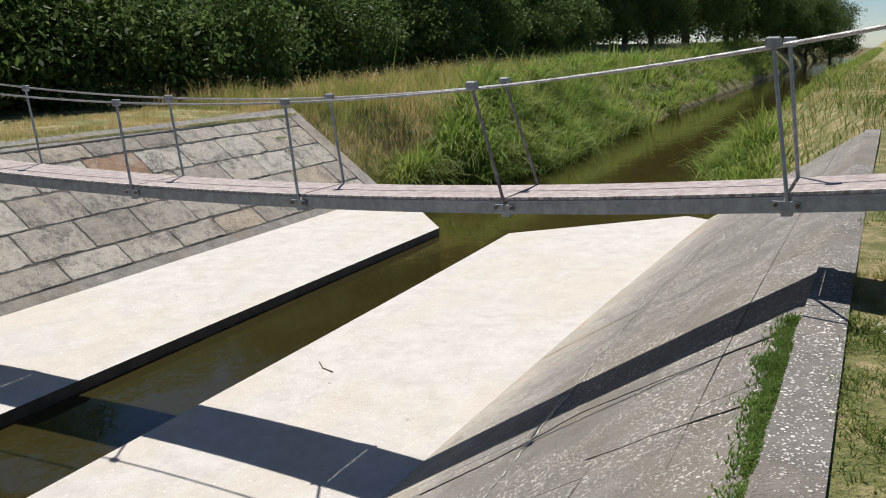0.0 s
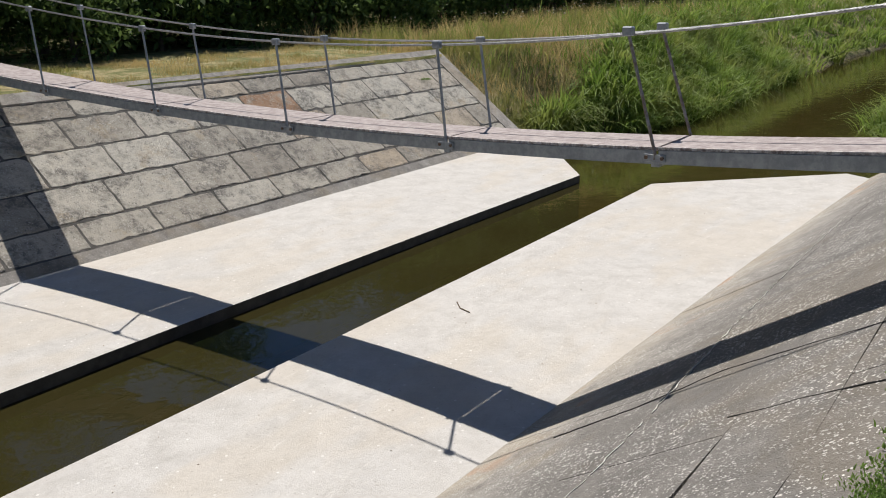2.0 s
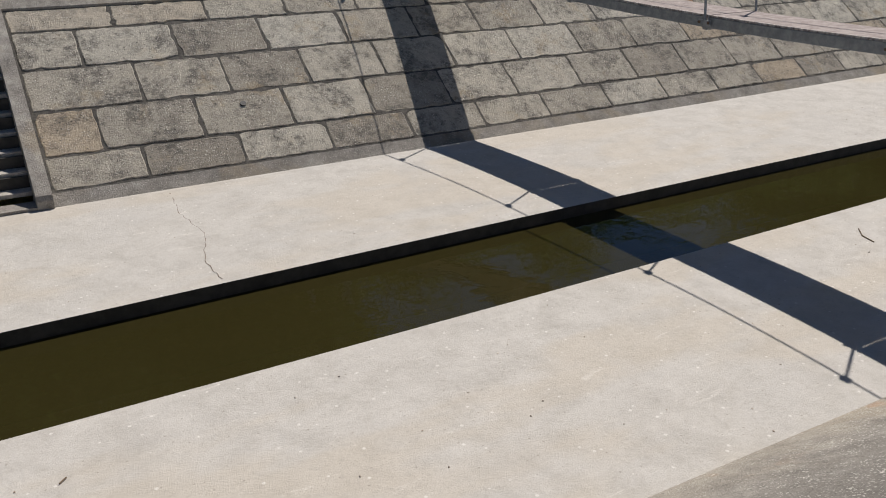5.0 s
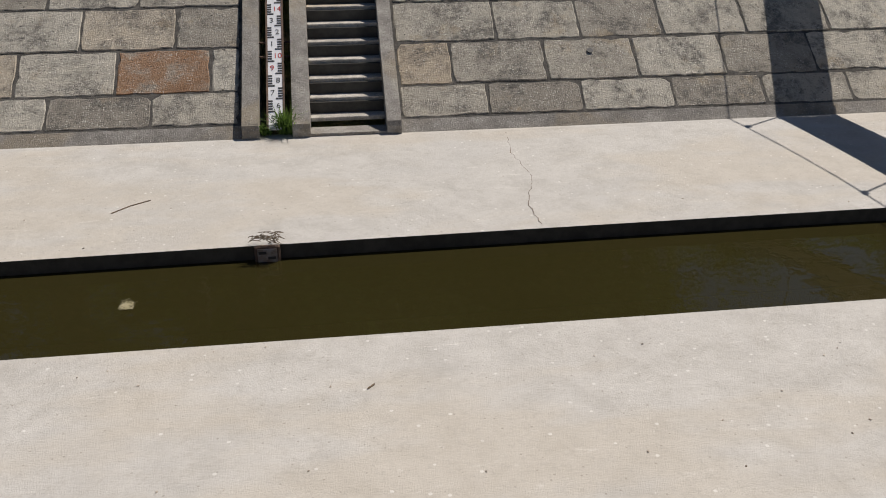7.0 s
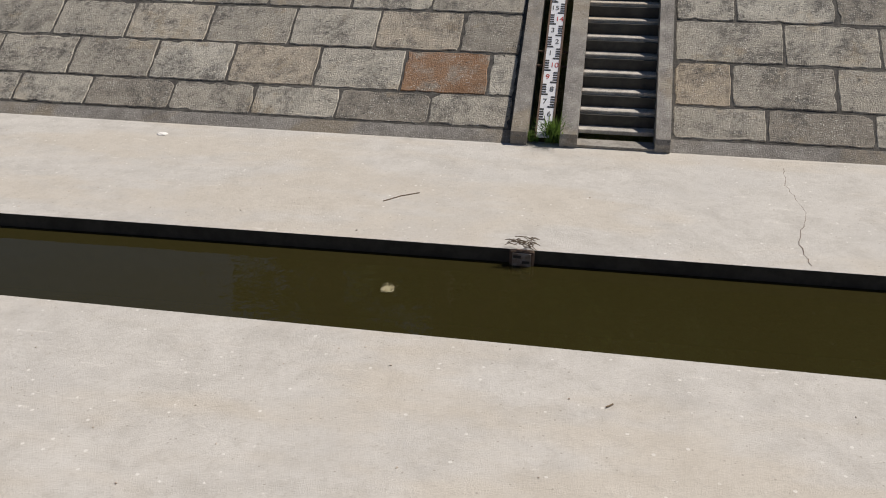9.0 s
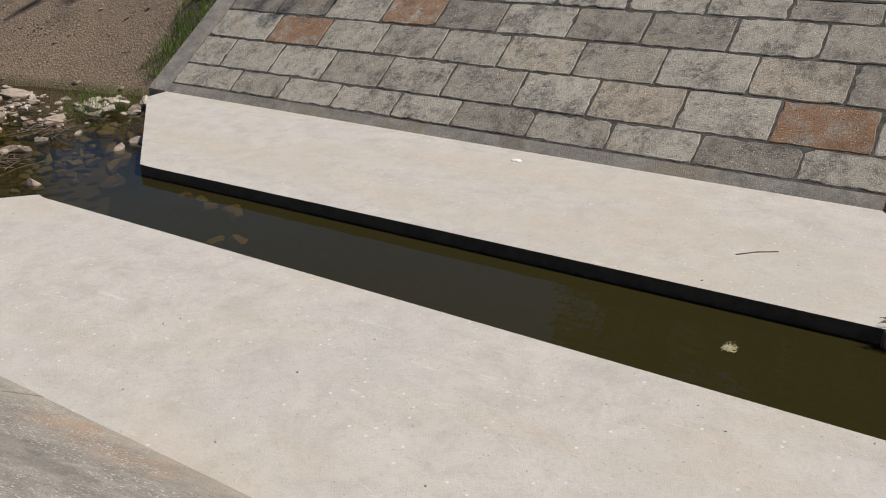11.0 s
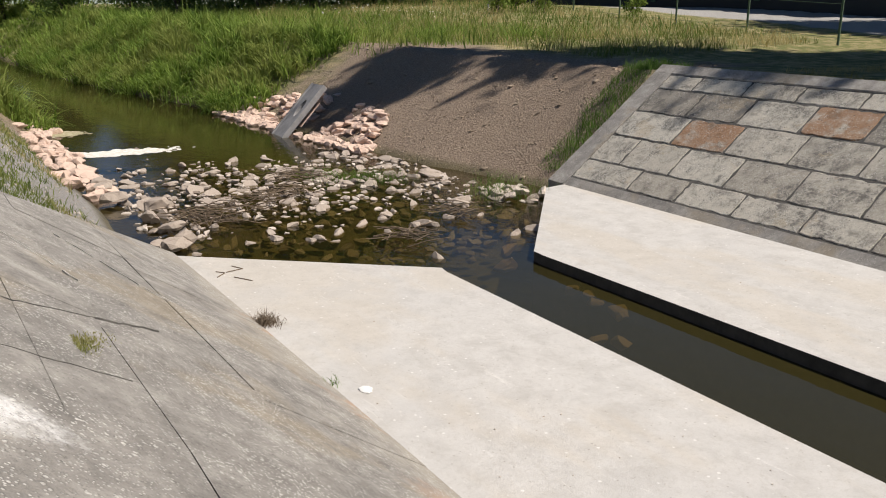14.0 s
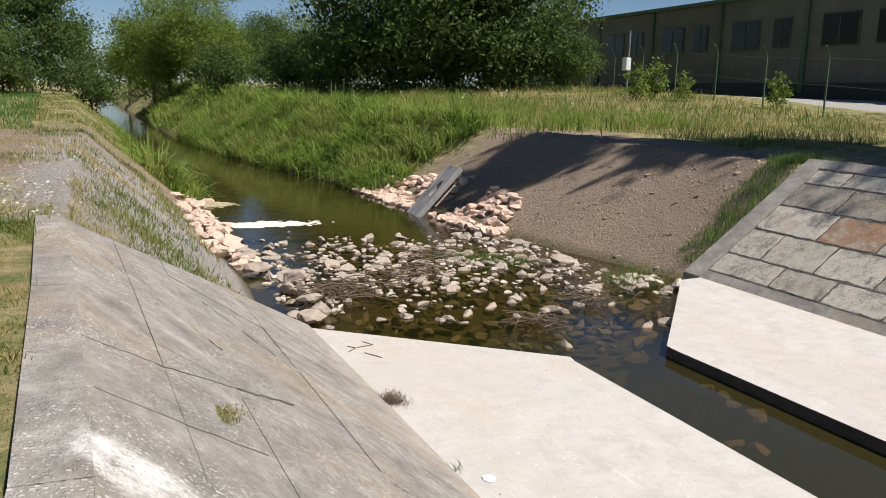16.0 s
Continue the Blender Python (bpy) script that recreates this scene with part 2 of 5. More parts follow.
def make_ground():
    m = mat("bank_soil", (0.2, 0.16, 0.1), 1.0)
    n = Nodes(m)
    mid, fine = n.noise(2.5, 6, 0.7), n.noise(28, 5, 0.7)
    grass = n.ramp(mid, (0.3, (0.10, 0.13, 0.035)), (0.48, (0.20, 0.20, 0.065)), (0.58, (0.38, 0.31, 0.15)), (0.76, (0.48, 0.40, 0.22)))
    dirt = n.ramp(fine, (0.3, (0.15, 0.11, 0.077)), (0.52, (0.31, 0.232, 0.165)), (0.75, (0.47, 0.375, 0.275)))
    x, y, z = n.axis(0), n.axis(1), n.axis(2)
    wob = n.math("MULTIPLY", n.math("SUBTRACT", n.noise(0.7, 5, 0.7), 0.5), 5.0)
    bare = n.math("MULTIPLY", n.span(n.math("ADD", x, wob), -30.0, -27.5), n.span(n.math("ADD", x, n.math("MULTIPLY", wob, 0.15)), -16.9, -17.8))
    bare = n.math("MULTIPLY", bare, n.span(n.math("ADD", y, n.math("MULTIPLY", wob, 0.5)), 15.8, 13.6))
    wet = n.span(z, 0.05, -0.1)
    gravel = n.math("MULTIPLY", n.span(n.math("ADD", x, wob), -27.5, -24.0), n.math("MULTIPLY", n.span(n.math("ADD", x, wob), -12.5, -15.5), n.math("MULTIPLY", n.span(y, 4.5, 3.0), n.span(n.math("ADD", y, n.math("MULTIPLY", wob, 0.2)), 0.2, 0.9))))
    track = n.ramp(fine, (0.3, (0.19, 0.175, 0.155)), (0.5, (0.34, 0.32, 0.29)), (0.72, (0.50, 0.475, 0.44)))
    c = n.mix(bare, grass, dirt)
    c = n.mix(gravel, c, track)
    ydiag = n.math("ADD", y, n.math("MULTIPLY", x, 0.243))
    yard = n.math("MULTIPLY", n.math("MULTIPLY", n.span(ydiag, 20.8, 21.4), n.span(ydiag, 34.0, 33.0)), n.math("MULTIPLY", n.span(x, 0.0, -10.0), n.span(x, -64.0, -60.0)))
    c = n.mix(yard, c, n.ramp(fine, (0.2, (0.36, 0.345, 0.32)), (0.8, (0.46, 0.44, 0.41))))
    c = n.mix(n.math("MULTIPLY", wet, 0.9), c, n.ramp(mid, (0.3, (0.08, 0.066, 0.03)), (0.7, (0.17, 0.14, 0.07))))
    n.colour(c)
    n.bump(n.math("ADD", fine, mid), 0.8, 0.08)
    return m


def make_leaf(name, dark, pale, dry=None):
    m = mat(name, dark, 0.6)
    n = Nodes(m)
    n.b.inputs["Specular IOR Level"].default_value = 0.15
    tone = n.math("ADD", n.math("MULTIPLY", n.island(), 0.55), n.math("MULTIPLY", n.span(n.noise(1.3, 3, 0.6), 0.36, 0.64), 0.5), True)
    c = n.mix(tone, dark, pale)
    if dry:
        c = n.mix(n.span(n.noise(0.5, 3, 0.6), 0.45, 0.62), c, dry)
    n.colour(c)
    tr = n.t.nodes.new("ShaderNodeBsdfTranslucent")
    n.put(tr.inputs[0], c)
    ms = n.t.nodes.new("ShaderNodeMixShader")
    ms.inputs[0].default_value = 0.45
    n.link(n.b.outputs[0], ms.inputs[1])
    n.link(tr.outputs[0], ms.inputs[2])
    n.link(ms.outputs[0], n.out.inputs[0])
    return m


def make_stone(name, a, b, c3):
    m = mat(name, a, 0.9)
    n = Nodes(m)
    c = n.ramp(n.island(), (0.0, a), (0.5, b), (1.0, c3))
    c = n.mix(n.math("MULTIPLY", n.span(n.noise(9, 5, 0.7), 0.5, 0.75), 0.6), c, (0.16, 0.12, 0.09))
    c = n.mix(n.math("MULTIPLY", n.span(n.axis(2), -0.10, -0.13), 0.5), c, (0.08, 0.055, 0.035))
    n.colour(c)
    n.bump(n.noise(16, 6, 0.7), 0.6, 0.03)
    return m


def make_mottled(name, a, b, scale=6.0, rough=0.8, metal=0.0, bump=0.2):
    m = mat(name, a, rough, metal)
    n = Nodes(m)
    n.colour(n.mix(n.span(n.noise(scale, 6, 0.7), 0.35, 0.68), a, b))
    n.bump(n.noise(scale * 6, 4, 0.6), bump, 0.01)
    return m


SLAB = make_slab()
CONC = make_dark_concrete("weathered_concrete", 1.12)
NEARC = make_dark_concrete("near_slope_concrete", 1.16, True)
# near-black: wet trench sides, and shade put into the stair's colours
WET_SHADE = make_mottled("wet_shade_concrete", (0.022, 0.021, 0.018), (0.05, 0.047, 0.04), 6, 0.6)
RIM = make_dark_concrete("grey_rim_concrete", 1.3)
TREAD = make_dark_concrete("pale_tread_concrete", 2.1)
BLOCK = make_block()
RUSTB = make_block("rust_stained_block", True)
JOINT = make_mottled("dark_mortar", (0.06, 0.056, 0.05), (0.14, 0.13, 0.115), 11, 1.0, bump=0.6)
WATER = make_water()
SOIL = make_ground()
REED = make_leaf("reed_leaf", (0.08, 0.15, 0.02), (0.32, 0.43, 0.09), (0.27, 0.31, 0.08))
LAWN = make_leaf("lawn_blade", (0.09, 0.15, 0.025), (0.24, 0.28, 0.07), (0.50, 0.41, 0.19))
DRY = make_leaf("dry_blade", (0.46, 0.33, 0.13), (0.62, 0.50, 0.25), (0.27, 0.27, 0.08))
CROP = make_leaf("crop_leaf", (0.06, 0.15, 0.03), (0.13, 0.25, 0.06))
WEED = make_leaf("weed_leaf", (0.08, 0.15, 0.03), (0.19, 0.29, 0.065))
LEAF = make_leaf("tree_leaf", (0.055, 0.10, 0.028), (0.14, 0.20, 0.06))
LEAF2 = make_leaf("light_tree_leaf", (0.10, 0.16, 0.025), (0.24, 0.31, 0.07))
BARK = make_mottled("bark", (0.06, 0.047, 0.035), (0.14, 0.115, 0.085), 5, 0.95, bump=0.6)
PINK = make_stone("pink_rock", (0.56, 0.34, 0.24), (0.70, 0.48, 0.36), (0.62, 0.47, 0.38))
EARTH = make_stone("soil_clod", (0.24, 0.18, 0.125), (0.40, 0.31, 0.225), (0.30, 0.23, 0.165))
GREY = make_stone("river_rock", (0.42, 0.345, 0.285), (0.61, 0.53, 0.45), (0.32, 0.255, 0.20))
STEEL = make_mottled("galvanised_steel", (0.24, 0.26, 0.28), (0.36, 0.38, 0.40), 12, 0.5, 0.55, 0.1)
RUSTY = make_mottled("rusty_steel", (0.10, 0.07, 0.055), (0.2, 0.13, 0.09), 14, 0.8, 0.3)
WORN = make_mottled("rust_spotted_steel", (0.19, 0.14, 0.115), (0.30, 0.29, 0.285), 18, 0.6, 0.4)
CABLE = make_mottled("wire_rope", (0.30, 0.30, 0.30), (0.46, 0.46, 0.45), 20, 0.5, 0.5)
DECK = make_mottled("worn_pink_planking", (0.26, 0.215, 0.203), (0.43, 0.375, 0.352), 14, 0.85)
EDGE = make_mottled("splintered_edge", (0.24, 0.19, 0.17), (0.74, 0.70, 0.66), 26, 0.9, bump=0.6)
WHITE = make_mottled("white_enamel", (0.72, 0.73, 0.75), (0.82, 0.82, 0.83), 5, 0.5)
BLACK = mat("black_paint", (0.02, 0.02, 0.022), 0.6)
RED = mat("red_paint", (0.45, 0.04, 0.03), 0.6)
WALLG = make_mottled("grey_green_render", (0.115, 0.115, 0.092), (0.145, 0.145, 0.12), 0.7, 0.9)
PILAS = make_mottled("dark_green_paint", (0.06, 0.10, 0.06), (0.08, 0.125, 0.075), 2, 0.8)
PALEG = make_mottled("pale_green_render", (0.42, 0.5, 0.32), (0.46, 0.54, 0.36), 0.8, 0.9)
GLASS = mat("dark_window_glass", (0.012, 0.013, 0.014), 0.35)
FLUME = make_mottled("grey_precast", (0.24, 0.235, 0.23), (0.32, 0.31, 0.3), 4, 0.85)
LIME = make_mottled("lime_crust", (0.50, 0.48, 0.43), (0.68, 0.66, 0.61), 30, 0.95, bump=0.5)
CHALK = mat("white_deposit", (0.8, 0.78, 0.74), 0.95)
FOAM = make_mottled("white_foam", (0.62, 0.58, 0.48), (0.82, 0.80, 0.75), 9, 0.9)
SCUM = make_mottled("pale_scum", (0.30, 0.26, 0.14), (0.50, 0.45, 0.30), 9, 0.9)
FLOWER = mat("white_petals", (0.60, 0.59, 0.50), 0.8)
TWIG = make_mottled("dry_twig", (0.12, 0.085, 0.055), (0.2, 0.15, 0.1), 20, 0.95)

# ---- small builders ----
def mesh_of(name, verts, faces, material, smooth=False):
    me = bpy.data.meshes.new(name)
    me.from_pydata([tuple(v) for v in verts], [], faces)
    me.materials.append(material)
    me.update()
    if smooth:
        me.polygons.foreach_set("use_smooth", [True] * len(me.polygons))
    return me


def bulk(name, verts, faces, material):
    """A large mesh from arrays: verts n x 3, faces m x k."""
    me = bpy.data.meshes.new(name)
    k = faces.shape[1]
    me.vertices.add(len(verts))
    me.vertices.foreach_set("co", np.asarray(verts, np.float32).ravel())
    me.loops.add(faces.size)
    me.loops.foreach_set("vertex_index", faces.astype(np.int32).ravel())
    me.polygons.add(len(faces))
    me.polygons.foreach_set("loop_start", np.arange(0, faces.size, k, dtype=np.int32))
    me.update(calc_edges=True)
    me.polygons.foreach_set("use_smooth", np.zeros(len(faces), dtype=bool))
    me.materials.append(material)
    return me


def part(name, bm, material, parent=None, label=""):
    me = bpy.data.meshes.new(name)
    bmesh.ops.recalc_face_normals(bm, faces=bm.faces)
    bm.to_mesh(me)
    bm.free()
    me.materials.append(material)
    return child(name, me, parent, label)


def child(name, me, parent=None, label=""):
    ob = new(name, me)
    if parent is not None:
        ob.parent = parent
    if label:
        ob["label"] = label
    return ob


def box_bm(size, at=(0, 0, 0), bevel=0.0, turn=None, bm=None):
    bm = bm or bmesh.new()
    vs = bmesh.ops.create_cube(bm, size=1)["verts"]
    m = Matrix.Translation(at) @ (turn or Matrix()) @ Matrix.Diagonal((*size, 1))
    bmesh.ops.transform(bm, matrix=m, verts=vs)
    if bevel:
        es = list({e for v in vs for e in v.link_edges})
        bmesh.ops.bevel(bm, geom=es, offset=bevel, segments=1, affect="EDGES")
    return bm


def tube(points, radius, sides=8, bm=None):
    """A round bar along points; radius a number or one per point."""
    bm = bm or bmesh.new()
    pts = [Vector(p) for p in points]
    rad = radius if isinstance(radius, (list, tuple)) else [radius] * len(pts)
    rings = []
    for i, p in enumerate(pts):
        d = (pts[min(i + 1, len(pts) - 1)] - pts[max(i - 1, 0)]).normalized()
        a = d.cross(Vector((0, 0, 1)) if abs(d.z) < 0.9 else Vector((1, 0, 0))).normalized()
        b = d.cross(a)
        rings.append([bm.verts.new(p + (a * math.cos(6.28318 * k / sides) + b * math.sin(6.28318 * k / sides)) * rad[i]) for k in range(sides)])
    for r0, r1 in zip(rings, rings[1:]):
        for k in range(sides):
            bm.faces.new((r0[k], r0[(k + 1) % sides], r1[(k + 1) % sides], r1[k]))
    bm.faces.new(rings[0])
    bm.faces.new(rings[-1])
    return bm


def prism(outline, z0, z1):
    """A body over a plan outline; z1 a number or a function of x, y."""
    top = z1 if callable(z1) else (lambda x, y: z1)
    n = len(outline)
    verts = [(x, y, top(x, y)) for x, y in outline] + [(x, y, z0) for x, y in outline]
    faces = [list(range(n)), list(range(2 * n - 1, n - 1, -1))]
    faces += [[i, n + i, n + (i + 1) % n, (i + 1) % n] for i in range(n)]
    return verts, faces


def empty(name, at=(0, 0, 0)):
    ob = new(name)
    ob.location = at
    return ob


# ---- plan of the channel ----
def bend(a, b, c, x):
    u = (x + 5) / 10
    return a + b * u + c * u * u


def LE(x): return bend(7.395, 0.159, -0.0908, x)       # trench edge of the far slab
def RE(x): return bend(5.938, 0.0188, 0.1261 if x > -5 else -0.04, x)       # trench edge of the near slab
def FL(x): return bend(9.807, 0.0443, 0.0373, x)       # foot of the far slope
def FR(x): return bend(3.674, -0.0381, -0.1448, x)     # foot of the near slope


TA, WATER_Z = 0.7555, -0.12
X_W, X_E = -17.3, 10.0
Z_FAR, Z_NEAR, Y_COPE = 1.80, 1.70, 1.06


def zl(x, y): return max(0.0, (y - LE(x)) * 0.028)
def zr(x, y): return max(0.0, (RE(x) - y) * 0.0124)
def zfoot(x): return (FL(x) - LE(x)) * 0.028
def zfar(x, y): return zfoot(x) + (y - FL(x)) * TA
def lerp(x, *pts):
    return float(np.interp(x, [p[0] for p in pts], [p[1] for p in pts]))


def cope_y(x): return lerp(x, (-14, 1.06), (-11.5, 1.17), (-9, 1.26), (-6, 1.20), (-3, 1.02), (-1.5, 1.04), (0, 1.04), (9, 0.95))


def znear(x, y):
    f = FR(x)
    return 0.03 + (Z_NEAR - 0.03) * (f - y) / (f - cope_y(x))


def bank_near(x):
    return lerp(x, (-160, 2.0), (-77, 2.5), (-53, 3.3), (-32, 3.3), (-29, 3.75), (-25, 3.55), (-20, 3.55), (-16, 3.5), (10, 3.3), (12, 3.7), (14, 4.1), (22, 4.9), (31, 5.0), (50, 4.5), (73, 4.2), (160, 3.0))


def bank_far(x):
    return lerp(x, (-160, 5.0), (-69, 5.4), (-52, 5.8), (-39.5, 6.9), (-31, 8.4), (-25, 8.7), (-21, 9.0), (-17.3, 9.75), (10, 10.1), (12, 9.9), (13, 8.8), (16, 8.4), (22, 8.8), (42, 9.3), (80, 9.7), (160, 11))


def ground_z(x, y):
    a, b = bank_near(x), bank_far(x)
    rise = min(1.3, max(0.0, (0.003 if y < a else lerp(y - b, (0, 0.006), (6, 0.02), (16, 0.058))) * (math.hypot(x + 6, y - 6) - 19.5)))
    bump = (0.06 * noise.noise((x * 1.7, y * 1.7, 5)) if x < X_W and y > b else 0) + 0.05 * noise.noise((x * 0.6, y * 0.6, 0)) + 0.10 * noise.noise((x * 0.17, y * 0.17, 3))
    fy = min(max((3.5 - y) / 2.44, 0), 1)
    inside = X_W < x < X_E if y > 6 else -15.95 + 2.45 * fy < x < 9.75 - 1.1 * fy
    if y < a:
        z = min(-0.35 + (a - y) * 0.82, 1.66)
    elif y > b:
        z = min(-0.35 + (y - b) * lerp(x, (-24, 0.6), (-19.5, 0.72), (-17.3, 0.93), (10, 0.97), (13, 0.72)), 1.74)
    else:
        z = -0.35 - 0.15 * min(1, min(y - a, b - y))
        z += 0.2 * lerp(x, (-24, 0), (-22, 1), (-16.5, 1), (-15.5, 0)) * min(1, min(y - a, b - y) * 2)
    if inside:
        if cope_y(x) - 0.08 < y < 12.1:
            z = min(z, -0.75) if FR(x) < y < FL(x) else min(z, (zfar(x, y) if y > 6 else znear(x, y)) - 0.3)
            bump = 0
        elif y <= 6:
            z = 1.69
            bump *= 0.4
        else:
            z = 1.77
            bump *= 0.4
    return z + rise * (0 if a < y < b else 1) + bump


def axis_of(*spans):
    out = []
    for a, b, step in spans:
        out += list(np.arange(a, b, step))
    return sorted(set(round(v, 3) for v in out))


gx = axis_of((-400, -150, 50), (-150, -60, 6), (-60, -34, 1.2), (-34, -17.6, 0.35), (-17.5, -17.2, 0.1), (-17.2, 10, 0.6), (9.9, 10.3, 0.1), (10.3, 20, 0.4), (20, 60, 1.6), (60, 150, 8), (150, 401, 50))
gy = axis_of((-400, -100, 50), (-100, -20, 8), (-20, -4, 1.5), (-4, 0.8, 0.4), (0.8, 1.35, 0.03), (1.35, 12, 0.4), (12, 12.4, 0.05), (12.4, 20, 0.4), (20, 50, 2), (50, 100, 8), (100, 401, 50))
NX, NY = len(gx), len(gy)
gv = np.array([(x, y, ground_z(x, y)) for x in gx for y in gy])
ii, jj = np.meshgrid(np.arange(NX - 1), np.arange(NY - 1), indexing="ij")
base = (ii * NY + jj).ravel()
ground = new("ground", bulk("ground", gv, np.stack([base, base + NY, base + NY + 1, base + 1], 1), SOIL))
ground.data.polygons.foreach_set("use_smooth", [True] * len(ground.data.polygons))
tagged(ground, "sunlit channel banks of dry grass, soil and gravel", "ground", kind="structure")

# water: one level sheet in the trench and along the stream
wx = list(np.arange(-160, 161, 4.0))
wv, wf = [], []
for i, x in enumerate(wx):
    wv += [(x, bank_near(x) - 0.8, WATER_Z), (x, bank_far(x) + 0.8, WATER_Z)]
    if i:
        k = 2 * i
        wf.append((k - 2, k, k + 1, k - 1))
water = new("water", mesh_of("water", wv, wf, WATER))
tagged(water, "still olive-brown shallow stream water", "water", kind="structure")

# ---- concrete bed slabs ----
xs = list(np.arange(-14.0, 7.5, 0.5))
far_edge = [(-14.19, LE(-14.19) + 0.02)] + [(x, LE(x)) for x in xs] + [(7.5, 7.46)]
far_foot = [(x, FL(x) + 0.12) for x in np.arange(8.0, -16.6, -1.0)]
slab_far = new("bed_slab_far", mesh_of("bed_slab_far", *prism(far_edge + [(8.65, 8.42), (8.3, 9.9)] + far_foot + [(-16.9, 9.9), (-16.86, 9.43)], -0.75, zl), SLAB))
tagged(slab_far, "pale concrete bed slab along the trench, sunlit", "slab", kind="structure")
near_edge = [(x, RE(x)) for x in np.arange(7.5, -14.1, -0.5)] + [(-14.14, 5.92)]
near_foot = [(x, FR(x) - 0.12) for x in np.arange(-15.5, 9.6, 1.0)]
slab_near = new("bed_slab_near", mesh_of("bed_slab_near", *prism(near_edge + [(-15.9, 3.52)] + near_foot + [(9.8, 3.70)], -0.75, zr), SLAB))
tagged(slab_near, "pale concrete bed slab beside the trench, sunlit", "slab", kind="structure")
# upright sides near-black: wet concrete, with the shade on them coloured in
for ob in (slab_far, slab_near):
    ob.data.materials.append(WET_SHADE)
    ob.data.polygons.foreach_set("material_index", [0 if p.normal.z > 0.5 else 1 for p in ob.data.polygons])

# ---- far slope: backing, rims and cast blocks ----
STAIR = (-6.86, -5.22)
SLOPE = math.atan(TA)


def slope_strip(x0, x1, off, thick, material, name, y0=None, y1=None, step=1.0):
    """A sloping sheet on the far bank with its top 'off' metres above the slope's face."""
    xs_ = list(np.arange(x0, x1, step)) + [x1]
    verts, faces = [], []
    for x in xs_:
        ya = FL(x) + (y0 if y0 is not None else 0)
        yb = FL(x) + (y1 if y1 is not None else (Z_FAR - zfoot(x)) / TA)
        verts += [(x, ya, zfar(x, ya) + off), (x, yb, zfar(x, yb) + off), (x, yb, zfar(x, yb) + off - thick), (x, ya, zfar(x, ya) + off - thick)]
    for i in range(len(xs_) - 1):
        k = 4 * i
        faces += [(k + j, k + (j + 1) % 4, k + 4 + (j + 1) % 4, k + 4 + j) for j in range(4)]
    faces += [(0, 1, 2, 3), (len(verts) - 1, len(verts) - 2, len(verts) - 3, len(verts) - 4)]
    return mesh_of(name, verts, faces, material)


paving = tagged(new("slope_paving", slope_strip(X_W, STAIR[0], -0.010, 0.25, JOINT, "slope_paving")), "dark mortar bed under the blocks of the far slope", "embankment", kind="structure")
child("mortar_bed", slope_strip(STAIR[1], X_E, -0.010, 0.25, JOINT, "mortar_bed"), paving)
for x0, x1 in ((X_W, STAIR[0]), (STAIR[1], X_E)):
    child("foot_band", slope_strip(x0, x1, -0.003, 0.2, CONC, "foot_band", 0.0, 0.14), paving, "smooth grey concrete band at the slope's foot")
    child("top_rim", slope_strip(x0, x1, 0.015, 0.2, RIM, "top_rim", 2.17, 2.33), paving, "narrow concrete rim along the slope's top")
for x0 in (X_W, X_E - 0.38):
    child("end_rim", slope_strip(x0, x0 + 0.38, 0.012, 0.4, RIM, "end_rim", 0.0, 2.30), paving, "sloping concrete rim at the end of the paving")

ROWS_Y = [0.15, 0.49, 0.96, 1.43, 1.88, 2.16]
rng = random.Random(5)
FIRST_W, FIRST_E = (0.9, 0.31, 0.69, 1.1, 0.6), (0.95, 0.6, 1.15, 0.65, 1.1)      # first joints out from the stair


def block_mesh(length, depth, seed, material=BLOCK):
    """One weathered cast block with chipped edges, lying flat, its top at z = 0."""
    r = random.Random(seed)
    n, rows = 11, 6
    gap = 0.013
    verts, faces = [], []
    ring = []
    for i in range(n):
        ring.append((-length / 2 + gap + (length - 2 * gap) * i / (n - 1), -depth / 2 + gap))
    for j in range(1, rows):
        ring.append((length / 2 - gap, -depth / 2 + gap + (depth - 2 * gap) * j / rows))
    for i in range(n):
        ring.append((length / 2 - gap - (length - 2 * gap) * i / (n - 1), depth / 2 - gap))
    for j in range(1, rows):
        ring.append((-length / 2 + gap, depth / 2 - gap - (depth - 2 * gap) * j / rows))
    m = len(ring)
    rough = []
    for x, y in ring:
        corner = 0.007 if abs(x) > length / 2 - 0.03 and abs(y) > depth / 2 - 0.03 else 0.0
        bite = 0.022 if r.random() < 0.08 else 0.0
        cut = corner + bite
        rough.append((x - math.copysign(cut, x) + r.uniform(-0.008, 0.008), y - math.copysign(cut, y) + r.uniform(-0.008, 0.008)))
    for s, z in ((1.0, -0.08), (1.0, -0.007), (0.965, 0.0)):
        for x, y in rough:
            verts.append((x - (0.008 if s < 1 else 0) * (1 if x > 0 else -1), y - (0.008 if s < 1 else 0) * (1 if y > 0 else -1), z + (r.uniform(-0.003, 0.003) if s < 1 else 0)))
    for k in range(2):
        faces += [(k * m + i, k * m + (i + 1) % m, (k + 1) * m + (i + 1) % m, (k + 1) * m + i) for i in range(m)]
    faces.append(tuple(range(2 * m, 3 * m)))
    return mesh_of("block", verts, faces, material)


